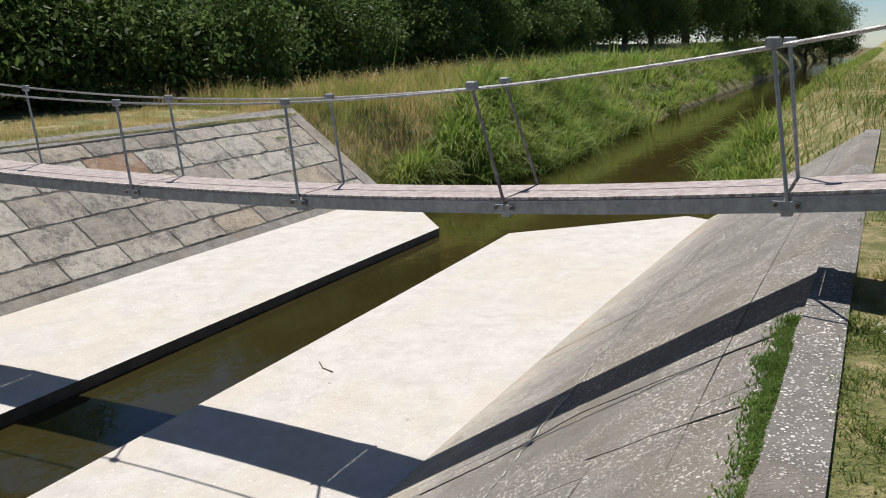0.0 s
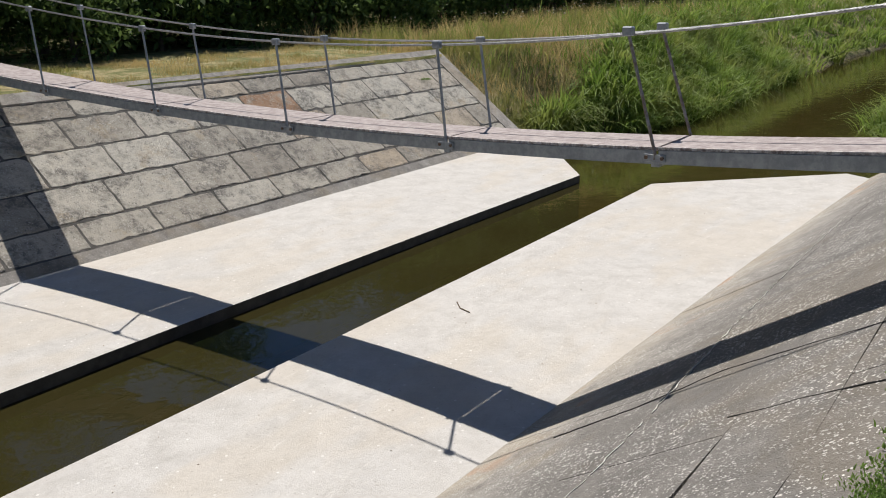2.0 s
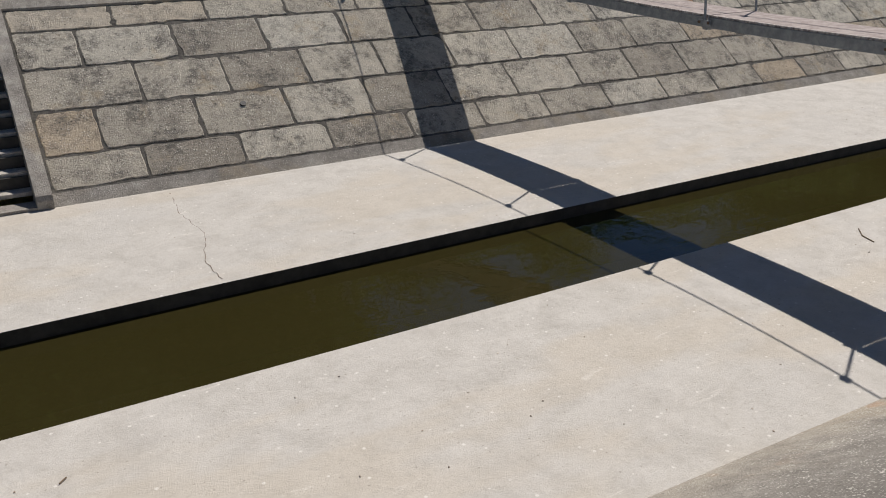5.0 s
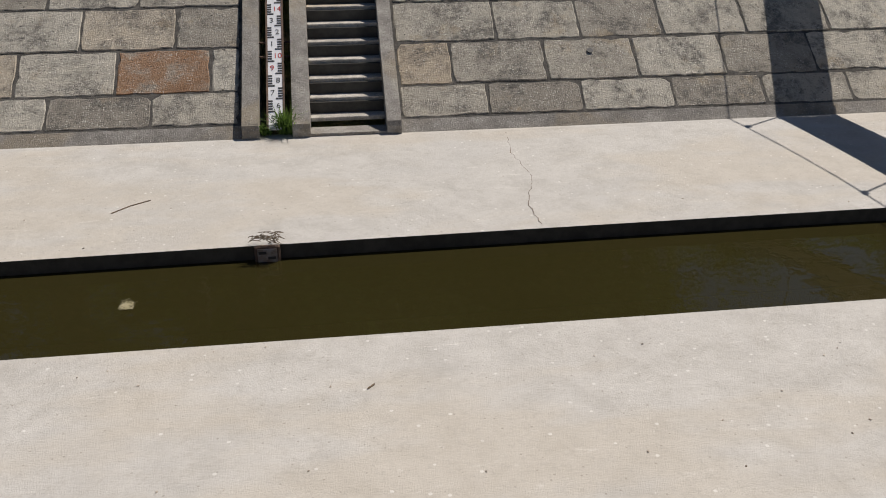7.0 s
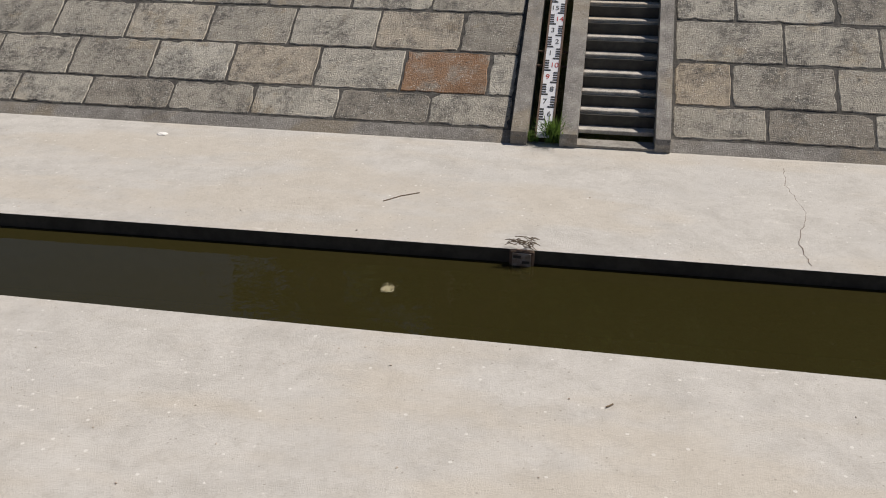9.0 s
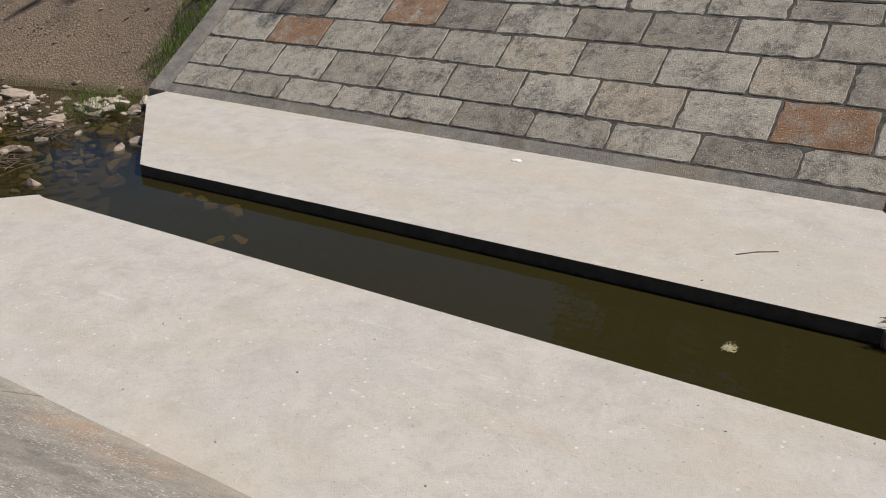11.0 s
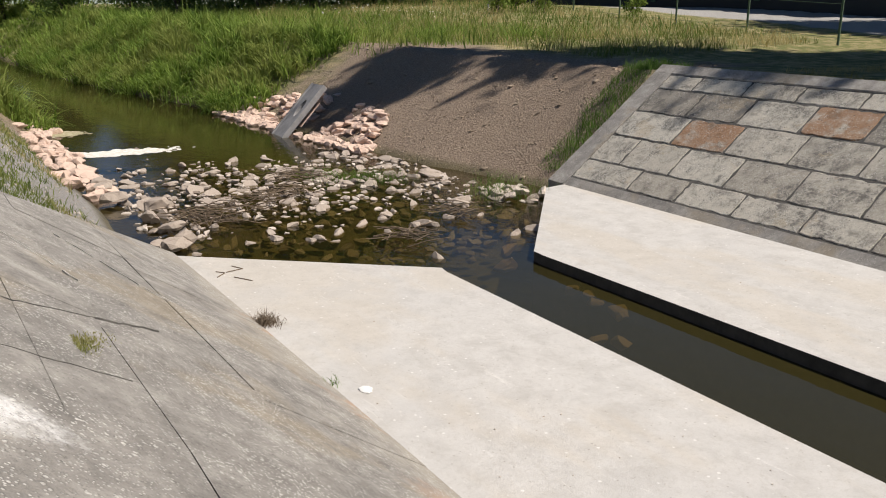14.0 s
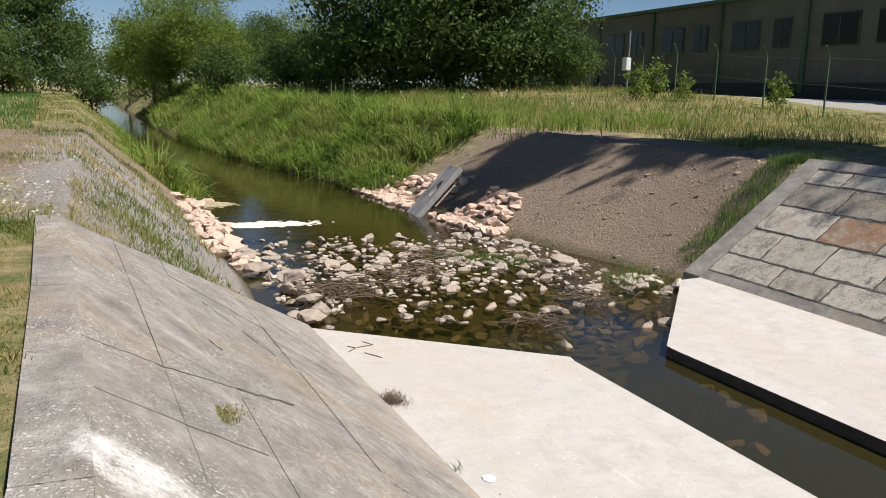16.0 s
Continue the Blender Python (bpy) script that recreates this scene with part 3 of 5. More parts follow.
block_pool = {}
for row in range(5):
    d = (ROWS_Y[row + 1] - ROWS_Y[row]) / math.cos(SLOPE)
    for x0, x1 in ((X_W + 0.38, STAIR[0] - 0.02), (STAIR[1] + 0.02, X_E - 0.38)):
        west = x0 < -10
        first, pitch = (FIRST_W[row], 0.99) if west else (FIRST_E[row], 1.04)
        d0, run = first, x1 - x0
        offs = [0.0]
        while d0 < run - 0.3:
            offs.append(d0)
            d0 += pitch * rng.choice((0.94, 0.98, 1.0, 1.02, 1.05))
        offs.append(run)
        cuts = [x1 - o for o in reversed(offs)] if west else [x0 + o for o in offs]
        for a, b in zip(cuts, cuts[1:]):
            rust = any(row == q and a < xr < b for q, xr in ((1, -7.7), (2, -14.96), (3, -13.5), (3, 4.2)))
            key = (row, round(b - a, 2), rng.randrange(2), rust)
            if key not in block_pool:
                block_pool[key] = block_mesh(b - a, d, len(block_pool), RUSTB if rust else BLOCK)
            xc = (a + b) / 2
            yc = FL(xc) + (ROWS_Y[row] + ROWS_Y[row + 1]) / 2
            ob = child("block", block_pool[key], paving)
            lift = rng.uniform(-0.003, 0.006)
            ob.matrix_basis = pose(xc, yc, zfar(xc, yc) + lift, math.degrees(SLOPE) + rng.uniform(-0.35, 0.35), rng.uniform(-0.2, 0.2), 0)

# no opening: a raised black disc gives the darkness inside a weep hole
weep = part("weep_hole", tube([(0, 0, -0.02), (0, 0, 0.012)], 0.035, 12), BLACK, paving, "black disc standing for the dark of a weep hole")
weep.matrix_basis = pose(-3.01, 10.62, zfar(-3.01, 10.62) + 0.006, math.degrees(SLOPE), 0, 0)

# ---- stair and gauge channel in the far slope ----
stair = tagged(new("bank_stair", None), "narrow concrete stair set into the far slope", "stair", kind="")
TOP_RUN = (Z_FAR - 0.067) / TA


def cheek(x0, x1, name, label):
    """A sloping side wall of the stair."""
    ya, yb = FL(-6) - 0.02, FL(-6) + TOP_RUN + 0.25
    za = zfoot(-6) + 0.09
    prof = [(ya, -0.1), (ya, za), (ya + 0.02, za + 0.05), (yb - 0.25, Z_FAR + 0.05), (yb, Z_FAR + 0.05), (yb, 0.8)]
    verts = [(x0, y, z) for y, z in prof] + [(x1, y, z) for y, z in prof]
    n = len(prof)
    faces = [tuple(range(n)), tuple(range(2 * n - 1, n - 1, -1))] + [(i, (i + 1) % n, n + (i + 1) % n, n + i) for i in range(n)]
    return child(name, mesh_of(name, verts, faces, RIM), stair, label)


cheek(-6.85, -6.68, "cheek_wall", "rough concrete cheek wall")
cheek(-6.34, -6.16, "cheek_wall", "rough concrete cheek wall")
cheek(-5.37, -5.22, "cheek_wall", "rough concrete cheek wall")
child("sill", mesh_of("sill", *prism([(-6.16, 9.80), (-5.37, 9.80), (-5.37, 10.02), (-6.16, 10.02)], -0.1, 0.10), RIM), stair)
for k in range(11):
    y, z = 9.93 + 0.205 * k, 0.03 + 0.155 * k
    step = part("step", box_bm((0.79, 0.17, 0.045), (-5.765, y + 0.245, z + 0.13), 0.006), TREAD, stair)
    # the shade under each tread is put into the riser's near-black colour
    part("riser", box_bm((0.788, 0.03, 0.15), (-5.765, y + 0.33, z + 0.195)), WET_SHADE, step, "dark riser with its shade put into the colour")
# both beds near-black: the shade of these recesses is in their colour
bm = box_bm((0.79, 2.9, 0.1), (-5.765, 11.45, 0.76), 0, Matrix.Rotation(SLOPE, 4, "X"))
part("stair_bed", bm, WET_SHADE, stair)
bm = box_bm((0.34, 2.9, 0.1), (-6.51, 11.36, 0.70), 0, Matrix.Rotation(SLOPE, 4, "X"))
part("channel_bed", bm, WET_SHADE, stair)

gauge = tagged(new("water_level_gauge", None), "white enamel staff gauge with black marks lying up the slope", "gauge")
G0 = Matrix.Translation((-6.51, 9.86, 0.14)) @ Matrix.Rotation(SLOPE, 4, "X")
GL = 2.75
board = part("board", box_bm((0.16, GL, 0.02), (0, GL / 2, 0)), WHITE, gauge)
board.matrix_basis = G0
for sx in (-0.085, 0.085):
    rail = part("rail", box_bm((0.02, GL, 0.05), (sx, GL / 2, -0.01)), RUSTY, gauge)
    rail.matrix_basis = G0
for yy in (0.98, 1.18, 2.0, 2.2):
    brk = part("bracket", box_bm((0.34, 0.012, 0.02), (0, yy, -0.03)), RUSTY, gauge)
    brk.matrix_basis = G0
DM = 0.1 / math.sin(SLOPE)
mark_mesh = {}
for k in range(16):
    for q in range(5):
        side = -1 if k % 2 else 1
        w = 0.07 if q == 0 else 0.045
        yy = 0.05 + k * DM + (q + 0.25) * DM / 5
        if yy > GL - 0.03:
            continue
        if w not in mark_mesh:
            b2 = box_bm((w, DM / 10, 0.004))
            mm = bpy.data.meshes.new("mark")
            b2.to_mesh(mm)
            b2.free()
            mm.materials.append(BLACK)
            mark_mesh[w] = mm
        mk = child("mark", mark_mesh[w], board)
        mk.location = (side * (0.075 - w / 2), yy, 0.0125)
for k, word in enumerate(("5", "6", "7", "8", "9", "10", "1", "2", "3", "14", "15", "6", "7", "8", "9")):
    cu = bpy.data.curves.new("numeral", "FONT")
    cu.body, cu.size, cu.align_x = word, 0.095, "CENTER"
    tmp = bpy.data.objects.new("numeral_curve", cu)
    me = bpy.data.meshes.new_from_object(tmp)
    bpy.data.objects.remove(tmp)
    me.materials.clear()
    me.materials.append(RED if word in ("9", "10", "14") else BLACK)
    nb = child("numeral", me, board)
    nb.location = ((0.03 if k % 2 else -0.03), 0.10 + k * DM, 0.013)

outlet = tagged(new("small_trench_gauge", None), "small dark gauge plate at the trench edge with twigs", "gauge")
ox, oy = -6.48, LE(-6.48)
part("frame", box_bm((0.20, 0.04, 0.22), (ox, oy - 0.025, -0.10), 0.012), RUSTY, outlet)
part("plate", box_bm((0.15, 0.012, 0.18), (ox, oy - 0.05, -0.10), 0.004), WORN, outlet, "grey plate with black marks")
for q in range(4):
    part("mark", box_bm((0.06, 0.006, 0.022), (ox - 0.035 + 0.07 * (q % 2), oy - 0.058, -0.04 - 0.045 * q)), BLACK, outlet)
twigs = bmesh.new()
r = random.Random(3)
for _ in range(44):
    a = r.uniform(0, 6.28)
    l = r.uniform(0.04, 0.15)
    c = Vector((ox + r.uniform(-0.10, 0.10), oy + r.uniform(-0.06, 0.05), 0.035 + r.uniform(0, 0.05)))
    dv = Vector((math.cos(a), 0.5 * math.sin(a), r.uniform(-0.05, 0.3))) * l / 2
    tube([c - dv, c + dv * 0.2 + Vector((0, 0, 0.015)), c + dv], 0.003, 4, twigs)
tagged(part("twig_heap", twigs, TWIG), "small heap of dry twigs caught on the trench edge", "twigs")

# ---- near slope: poured panels and coping ----
near = tagged(new("near_slope", None), "weathered grey concrete slope with long joints", "embankment", kind="structure")


def near_x(x, f):
    """The ends of the near slope run aslant: keep x between them at the height f of the slope."""
    return min(max(x, -16.0 + 2.45 * f), 9.8 - 1.1 * f)


def near_sheet(x0, x1, f0, f1, off, thick, material, name, gap=0.003):
    xs_ = list(np.linspace(x0 + gap, x1 - gap, 3))
    verts, faces = [], []
    for xr in xs_:
        for f in (f0, f1):
            x = near_x(xr, f)
            y = FR(x) + (cope_y(x) - FR(x)) * f
            y += gap if f == f1 and f1 < 1 else 0
            verts += [(x, y, znear(x, y) + off), (x, y, znear(x, y) + off - thick)]
    for i in range(2):
        k = 4 * i
        faces += [(k, k + 4, k + 6, k + 2), (k + 1, k + 3, k + 7, k + 5), (k, k + 1, k + 5, k + 4), (k + 2, k + 6, k + 7, k + 3)]
    faces += [(0, 2, 3, 1), (8, 9, 11, 10)]
    return mesh_of(name, verts, faces, material)


child("base", near_sheet(-16.1, 9.7, 0, 1, -0.04, 0.3, JOINT, "base"), near)
rp = random.Random(8)
for (f0, f1), shift in (((0.0, 0.40), 0.0), ((0.40, 0.70), 1.1), ((0.70, 0.855), 2.2), ((0.855, 1.0), 0.5)):
    x = -16.1
    while x < 9.6:
        nx = min(x + rp.uniform(2.6, 3.6) - (shift if x == -16.1 else 0) * 0.5, 9.7)
        if 9.7 - nx < 0.8:
            nx = 9.7
        child("panel", near_sheet(x, nx, f0, f1, rp.uniform(-0.005, 0.005), 0.08, NEARC, "panel"), near)
        x = nx
x = -13.6
while x < 8.6:
    nx = min(x + rp.uniform(2.2, 2.9), 8.7)
    me = mesh_of("coping", *prism([(x + 0.005, cope_y(x) - 0.18), (nx - 0.005, cope_y(nx) - 0.18), (nx - 0.005, cope_y(nx) + 0.02), (x + 0.005, cope_y(x) + 0.02)], 1.3, Z_NEAR + 0.012), NEARC)
    child("coping_stone", me, near, "flat concrete coping along the slope's top")
    x = nx



def slope_line(pts, width, material, name, label, seed):
    """A thin uneven line along the near slope through points (x, share of the slope's height)."""
    r = random.Random(seed)
    xf = []
    for (xa, fa_), (xb, fb_) in zip(pts, pts[1:]):
        k = max(2, int(math.hypot(xb - xa, (fb_ - fa_) * 3) / 0.06))
        xf += [(xa + (xb - xa) * i / k, fa_ + (fb_ - fa_) * i / k) for i in range(k)]
    verts, faces = [], []
    flat = abs(pts[-1][0] - pts[0][0]) > 1.0
    for i, (x, f) in enumerate(xf):
        w = width * r.uniform(0.35, 1.2)
        f += r.uniform(-0.004, 0.004)
        x += r.uniform(-0.008, 0.008)
        for sgn in (-1, 1):
            x2, f2 = (x, f + sgn * w / 5.6) if flat else (x + sgn * w / 2, f)
            y = FR(x2) + (cope_y(x2) - FR(x2)) * f2
            verts += [(x2, y, znear(x2, y) + (0.007 if material is JOINT else 0.009)), (x2, y, znear(x2, y) - 0.02)]
        if i and (material is JOINT or r.random() < 0.8):
            o = 4 * i
            faces += [(o - 4, o - 2, o + 2, o), (o - 4, o, o + 1, o - 3), (o - 2, o - 1, o + 3, o + 2)]
    return child(name, mesh_of(name, verts, faces, material), near, label)


slope_line([(-2.9, 0.47), (-1.84, 0.474), (-1.01, 0.457), (0.66, 0.415), (2.42, 0.373), (4.5, 0.34)], 0.011, LIME, "lime_line", "pale lime crust along a joint", 1)
slope_line([(-12.8, 0.93), (-12.2, 0.80), (-11.6, 0.66)], 0.014, LIME, "lime_line", "pale lime crust along a crack", 4)
slope_line([(-13.2, 0.62), (-12.5, 0.44), (-12.4, 0.36)], 0.014, LIME, "lime_line", "pale lime crust along a crack", 5)
slope_line([(-1.28, 0.20), (-1.2, 0.4), (-1.01, 0.556), (-1.1, 0.8), (-1.2, 0.99)], 0.0035, JOINT, "crack", "dark crack across the slope", 6)
slope_line([(-1.94, 0.68), (-2.0, 0.844), (-2.07, 0.958)], 0.0035, JOINT, "crack", "dark crack across the slope", 7)
slope_line([(-10.23, 0.99), (-10.45, 0.854), (-10.8, 0.70), (-11.2, 0.53)], 0.0035, JOINT, "crack", "dark crack across the slope", 8)
slope_line([(-9.61, 0.985), (-9.73, 0.85), (-9.9, 0.70)], 0.0035, JOINT, "crack", "dark crack across the slope", 9)

# ---- hanging footbridge ----
def bx(y): return -0.55 + 0.24 * (y - 1.2) - 0.0197 * (y - 1.2) ** 2      # west edge of the deck
def bz(y): return 1.80 + 0.0115 * (y - 6.6) ** 2


BW, Y0, Y1 = 0.64, -2.2, 14.6
bridge = tagged(new("footbridge", None), "narrow hanging footbridge with pinkish worn deck and steel edge beams", "bridge")
ys = list(np.arange(Y0, Y1 + 0.01, 0.4))


def ribbon(name, u0, u1, v0, v1, material, ya=Y0, yb=Y1, step=0.4):
    yy = list(np.arange(ya, yb, step)) + [yb]
    verts, faces = [], []
    for y in yy:
        verts += [(bx(y) + u0, y, bz(y) + v0), (bx(y) + u1, y, bz(y) + v0), (bx(y) + u1, y, bz(y) + v1), (bx(y) + u0, y, bz(y) + v1)]
    for i in range(len(yy) - 1):
        k = 4 * i
        faces += [(k + j, k + (j + 1) % 4, k + 4 + (j + 1) % 4, k + 4 + j) for j in range(4)]
    faces += [(0, 1, 2, 3), (len(verts) - 4, len(verts) - 3, len(verts) - 2, len(verts) - 1)]
    return mesh_of(name, verts, faces, material)


post_y = [-0.6, 1.21, 3.0, 4.87, 6.8, 8.75, 10.6, 12.4]
for a, b in zip([Y0] + post_y, post_y + [Y1]):
    for j, (u0, u1) in enumerate(((0.02, 0.319), (0.321, BW - 0.02))):
        child("deck_board", ribbon("deck_board", u0, u1, 0.05, 0.075, DECK, a + 0.012, b - 0.012, 0.25), bridge)
    child("board_edge", ribbon("board_edge", 0.008, 0.03, 0.062, 0.081, EDGE, a + 0.012, b - 0.012, 0.25), bridge, "pale splintered edge of the deck")
    for u in (0.0, BW - 0.035):
        child("edge_beam", ribbon("edge_beam", u, u + 0.035, -0.03, 0.06, STEEL, a + 0.02, b - 0.02, 0.25), bridge, "grey steel edge beam")
for k, y in enumerate(post_y):
    child("cross_beam", ribbon("cross_beam", 0.0, BW, -0.05, -0.005, STEEL, y - 0.03, y + 0.03), bridge)
    h = 0.79 + 0.0045 * (y - 5.0) ** 2
    for s, u in ((-1, -0.012), (1, BW + 0.012)):
        lean = rng.uniform(-0.03, 0.03)
        lx = bx(y) + u
        foot, top = (lx, y, bz(y)), (lx + lean * 0.5 - s * 0.01, y + (0.24 if y == 3.0 else 0.10) + lean, bz(y) + h)
        post = part("hanger", tube([foot, (lx, y, bz(y) + 0.04), top], 0.0115, 8), WORN if y == 3.0 else STEEL, bridge)
        part("clamp", box_bm((0.05, 0.075, 0.06), (top[0], top[1], top[2] + 0.01), 0.008), STEEL, post)
        part("bracket", box_bm((0.010, 0.15, 0.05), (lx + s * 0.004, y, bz(y) + 0.012), 0.003), STEEL, post)
        for dy in (-0.055, 0.055):
            part("bolt", tube([(lx, y + dy, bz(y) + 0.015), (lx + s * 0.022, y + dy, bz(y) + 0.015)], 0.013, 6), RUSTY, post)


def rope(u, name):
    """A twisted wire rope along the hanger tops."""
    yy = np.arange(Y0 - 0.3, Y1 + 0.31, 0.012)
    bm = bmesh.new()
    for s in range(3):
        pts = []
        for y in yy[::2]:
            a = y * 6.28 / 0.09 + s * 2.0944
            pts.append((bx(y) + u + 0.005 * math.cos(a), y, bz(y) + 0.80 + 0.0045 * (y - 5.0) ** 2 + 0.005 * math.sin(a)))
        tube(pts, 0.0065, 4, bm)
    return part(name, bm, CABLE, bridge, "twisted steel handrail rope")


rope(-0.012, "rope")
rope(BW + 0.012, "rope")
for y, z0 in ((Y0 + 0.1, 1.4), (Y1 - 0.1, 1.4)):
    part("end_sill", box_bm((BW + 0.5, 0.7, bz(y) - z0), (bx(y) + BW / 2, y, (bz(y) + z0) / 2 - 0.03), 0.02), RIM, bridge)
    for u in (-0.012, BW + 0.012):
        part("anchor_post", box_bm((0.09, 0.09, 1.5), (bx(y) + u, y, bz(y) + 0.55), 0.008), STEEL, bridge)

# ---- rocks ----
def rock_arrays(n, seed):
    """n unit rocks as arrays: jittered, flattened icosahedra."""
    bm = bmesh.new()
    bmesh.ops.create_icosphere(bm, subdivisions=2, radius=1)
    v = np.array([w.co[:] for w in bm.verts])
    f = np.array([[w.index for w in fc.verts] for fc in bm.faces])
    bm.free()
    g = np.random.default_rng(seed)
    out = []
    for k in range(n):
        u = v.copy()
        for _ in range(9):                        # cut flat faces
            d = g.normal(size=3)
            d /= np.linalg.norm(d)
            h = g.uniform(0.35, 0.7)
            s = u @ d - h
            u -= np.outer(np.maximum(s, 0), d)
        u += g.normal(scale=0.028, size=u.shape)
        out.append(1.25 * u * np.array([1, g.uniform(0.6, 0.9), g.uniform(0.45, 0.7)]))
    return out, f


rocks, rock_f = rock_arrays(10, 4)
rock_me = {}
for mname, material in (("pink", PINK), ("grey", GREY)):
    rock_me[mname] = [bulk("rock", u, rock_f, material) for u in rocks]


def strew(name, label, colour, spots, cat="rock", group=""):
    for k, (x, y, z, s, a) in enumerate(spots):
        ob = new(name, rock_me[colour][k % 10])
        ob.matrix_basis = pose(x, y, z, 0, 0, a) @ Matrix.Diagonal((s, s, s, 1))
        tagged(ob, label, cat, group)


def strew_bulk(name, label, colour, spots):
    vs, fs, off = [], [], 0
    for k, (x, y, z, s, a) in enumerate(spots):
        u = rocks[k % 10] * s
        ca, sa = math.cos(a), math.sin(a)
        vs.append(np.stack([u[:, 0] * ca - u[:, 1] * sa + x, u[:, 0] * sa + u[:, 1] * ca + y, u[:, 2] + z], 1))
        fs.append(rock_f + off)
        off += len(u)
    ob = new(name, bulk(name, np.concatenate(vs), np.concatenate(fs), PINK if colour == "pink" else GREY))
    return tagged(ob, label, "rocks", kind="stuff")


rr = random.Random(21)
spots = []
while len(spots) < 185:
    x, y = rr.uniform(-22.5, -14.8), rr.uniform(3.6, 9.3)
    edge_y = 5.92 if x > -14.2 else 3.6
    if x > -16.5 and (y < 3.6 + (x + 15.9) * 1.35 or y > 8.8 + (-16.9 - x)):
        continue
    if x > -16 and y > 6.2 and rr.random() < 0.75:
        continue
    dens = 0.35 + 0.65 * math.exp(-((x + 19.6) / 1.7) ** 2)
    if rr.random() > dens:
        continue
    s = rr.uniform(0.06, 0.15) * (1.9 if rr.random() < 0.16 else 1)
    spots.append((x, y, WATER_Z + s * rr.uniform(-0.3, 0.12), s, rr.uniform(0, 360)))
spots += [(-15.35, 8.2, -0.15, 0.22, 30), (-15.3, 7.7, -0.15, 0.14, 100), (-18.2, 3.8, -0.04, 0.19, 20), (-17.5, 3.9, -0.04, 0.16, 70), (-17.0, 3.9, -0.05, 0.19, 140), (-19, 4.0, -0.04, 0.2, 60), (-16.6, 3.75, -0.04, 0.2, 10), (-19.6, 3.6, 0.0, 0.2, 100), (-20.4, 3.6, 0.0, 0.18, 0)]
strew("river_rock", "pale angular rock lying in shallow stream water", "grey", spots, "rock", "rocks in the riffle")
small = [(rr.gauss(-19.3, 1.6), rr.uniform(3.6, 9.2), WATER_Z + rr.uniform(-0.03, 0.02), rr.uniform(0.025, 0.075), rr.uniform(0, 6.28)) for _ in range(800)]
small = [p for p in small if p[0] < -16.8]
small += [(rr.uniform(-22.5, -15.0), rr.uniform(3.9, 9.0), -0.27 + rr.uniform(-0.03, 0.05), rr.uniform(0.04, 0.12), rr.uniform(0, 6.28)) for _ in range(500)]
small = [p for p in small if p[0] < -16.6 or p[1] > 4.2 + (p[0] + 16.6) * 1.2]
small += [(rr.uniform(-17.6, -16.9), rr.uniform(8.8, 9.9), -0.1 + rr.uniform(0, 0.1), rr.uniform(0.08, 0.16), rr.uniform(0, 6.28)) for _ in range(16)]
strew_bulk("riffle_gravel", "small pale stones scattered through the riffle", "grey", small)

sunk = [(-13.4, 7.1, -0.22, 0.11, 20), (-12.9, 7.0, -0.2, 0.1, 80), (-12.6, 7.05, -0.22, 0.14, 140), (-13.1, 7.12, -0.2, 0.09, 10), (-11.95, 6.5, -0.22, 0.11, 10), (-12.15, 6.42, -0.24, 0.09, 60), (-14.5, 7.0, -0.22, 0.14, 33), (-15.0, 7.4, -0.2, 0.15, 120)]
strew("sunken_rock", "orange-brown rock lying under shallow trench water", "pink", sunk, "rock", "rocks under the water")


def brush(x, y, z, n, spread, length, seed, label):
    """A flat heap of dry stalks."""
    r_ = random.Random(seed)
    bm_ = bmesh.new()
    for _ in range(n):
        a = r_.gauss(0.5, 0.8)
        c = Vector((x + r_.gauss(0, spread), y + r_.gauss(0, spread), z + r_.uniform(0, 0.12)))
        d_ = Vector((math.cos(a), math.sin(a), r_.uniform(-0.08, 0.25))) * length * r_.uniform(0.3, 0.6)
        tube([c - d_, c + Vector((0, 0, 0.03)), c + d_], 0.006, 4, bm_)
    return tagged(part("brushwood", bm_, TWIG), label, "brushwood", kind="stuff")


for k, (x, y, n_, sp) in enumerate(((-17.9, 4.45, 60, 0.22), (-18.9, 6.0, 40, 0.2), (-15.7, 6.4, 26, 0.14), (-18.5, 5.1, 30, 0.25), (-20.2, 6.6, 34, 0.25), (-16.6, 7.6, 20, 0.15))):
    brush(x, y, -0.1, n_, sp, 0.6, 90 + k, "tangle of dry stalks caught among riffle rocks")

HX, HY = -25.45, 8.4
spots = []
for k in range(340):
    x = rr.uniform(-30.5, -22.3)
    if abs(x - HX) < 0.5:
        continue
    up = rr.random()
    y = bank_far(x) - 0.15 + up * lerp(x, (-30.5, 0.9), (-26, 1.9), (-23.2, 1.3), (-22.3, 0.3))
    s = rr.uniform(0.09, 0.19)
    spots.append((x, y, max(ground_z(x, y), WATER_Z) + s * 0.25, s, rr.uniform(0, 360)))
strew("riprap_rock", "pinkish broken rock of the riprap beside the flume", "pink", spots, "rock", "riprap by the flume")
spots = []
for k in range(120):
    x = rr.uniform(-33, -20)
    up = rr.random()
    y = bank_near(x) + 0.2 - up * 0.75
    s = rr.uniform(0.11, 0.22)
    spots.append((x, y, max(ground_z(x, y), WATER_Z) + s * 0.2, s, rr.uniform(0, 360)))
strew("bank_rock", "pinkish broken rock lining the near bank's foot", "pink", spots, "rock", "riprap on the near bank")

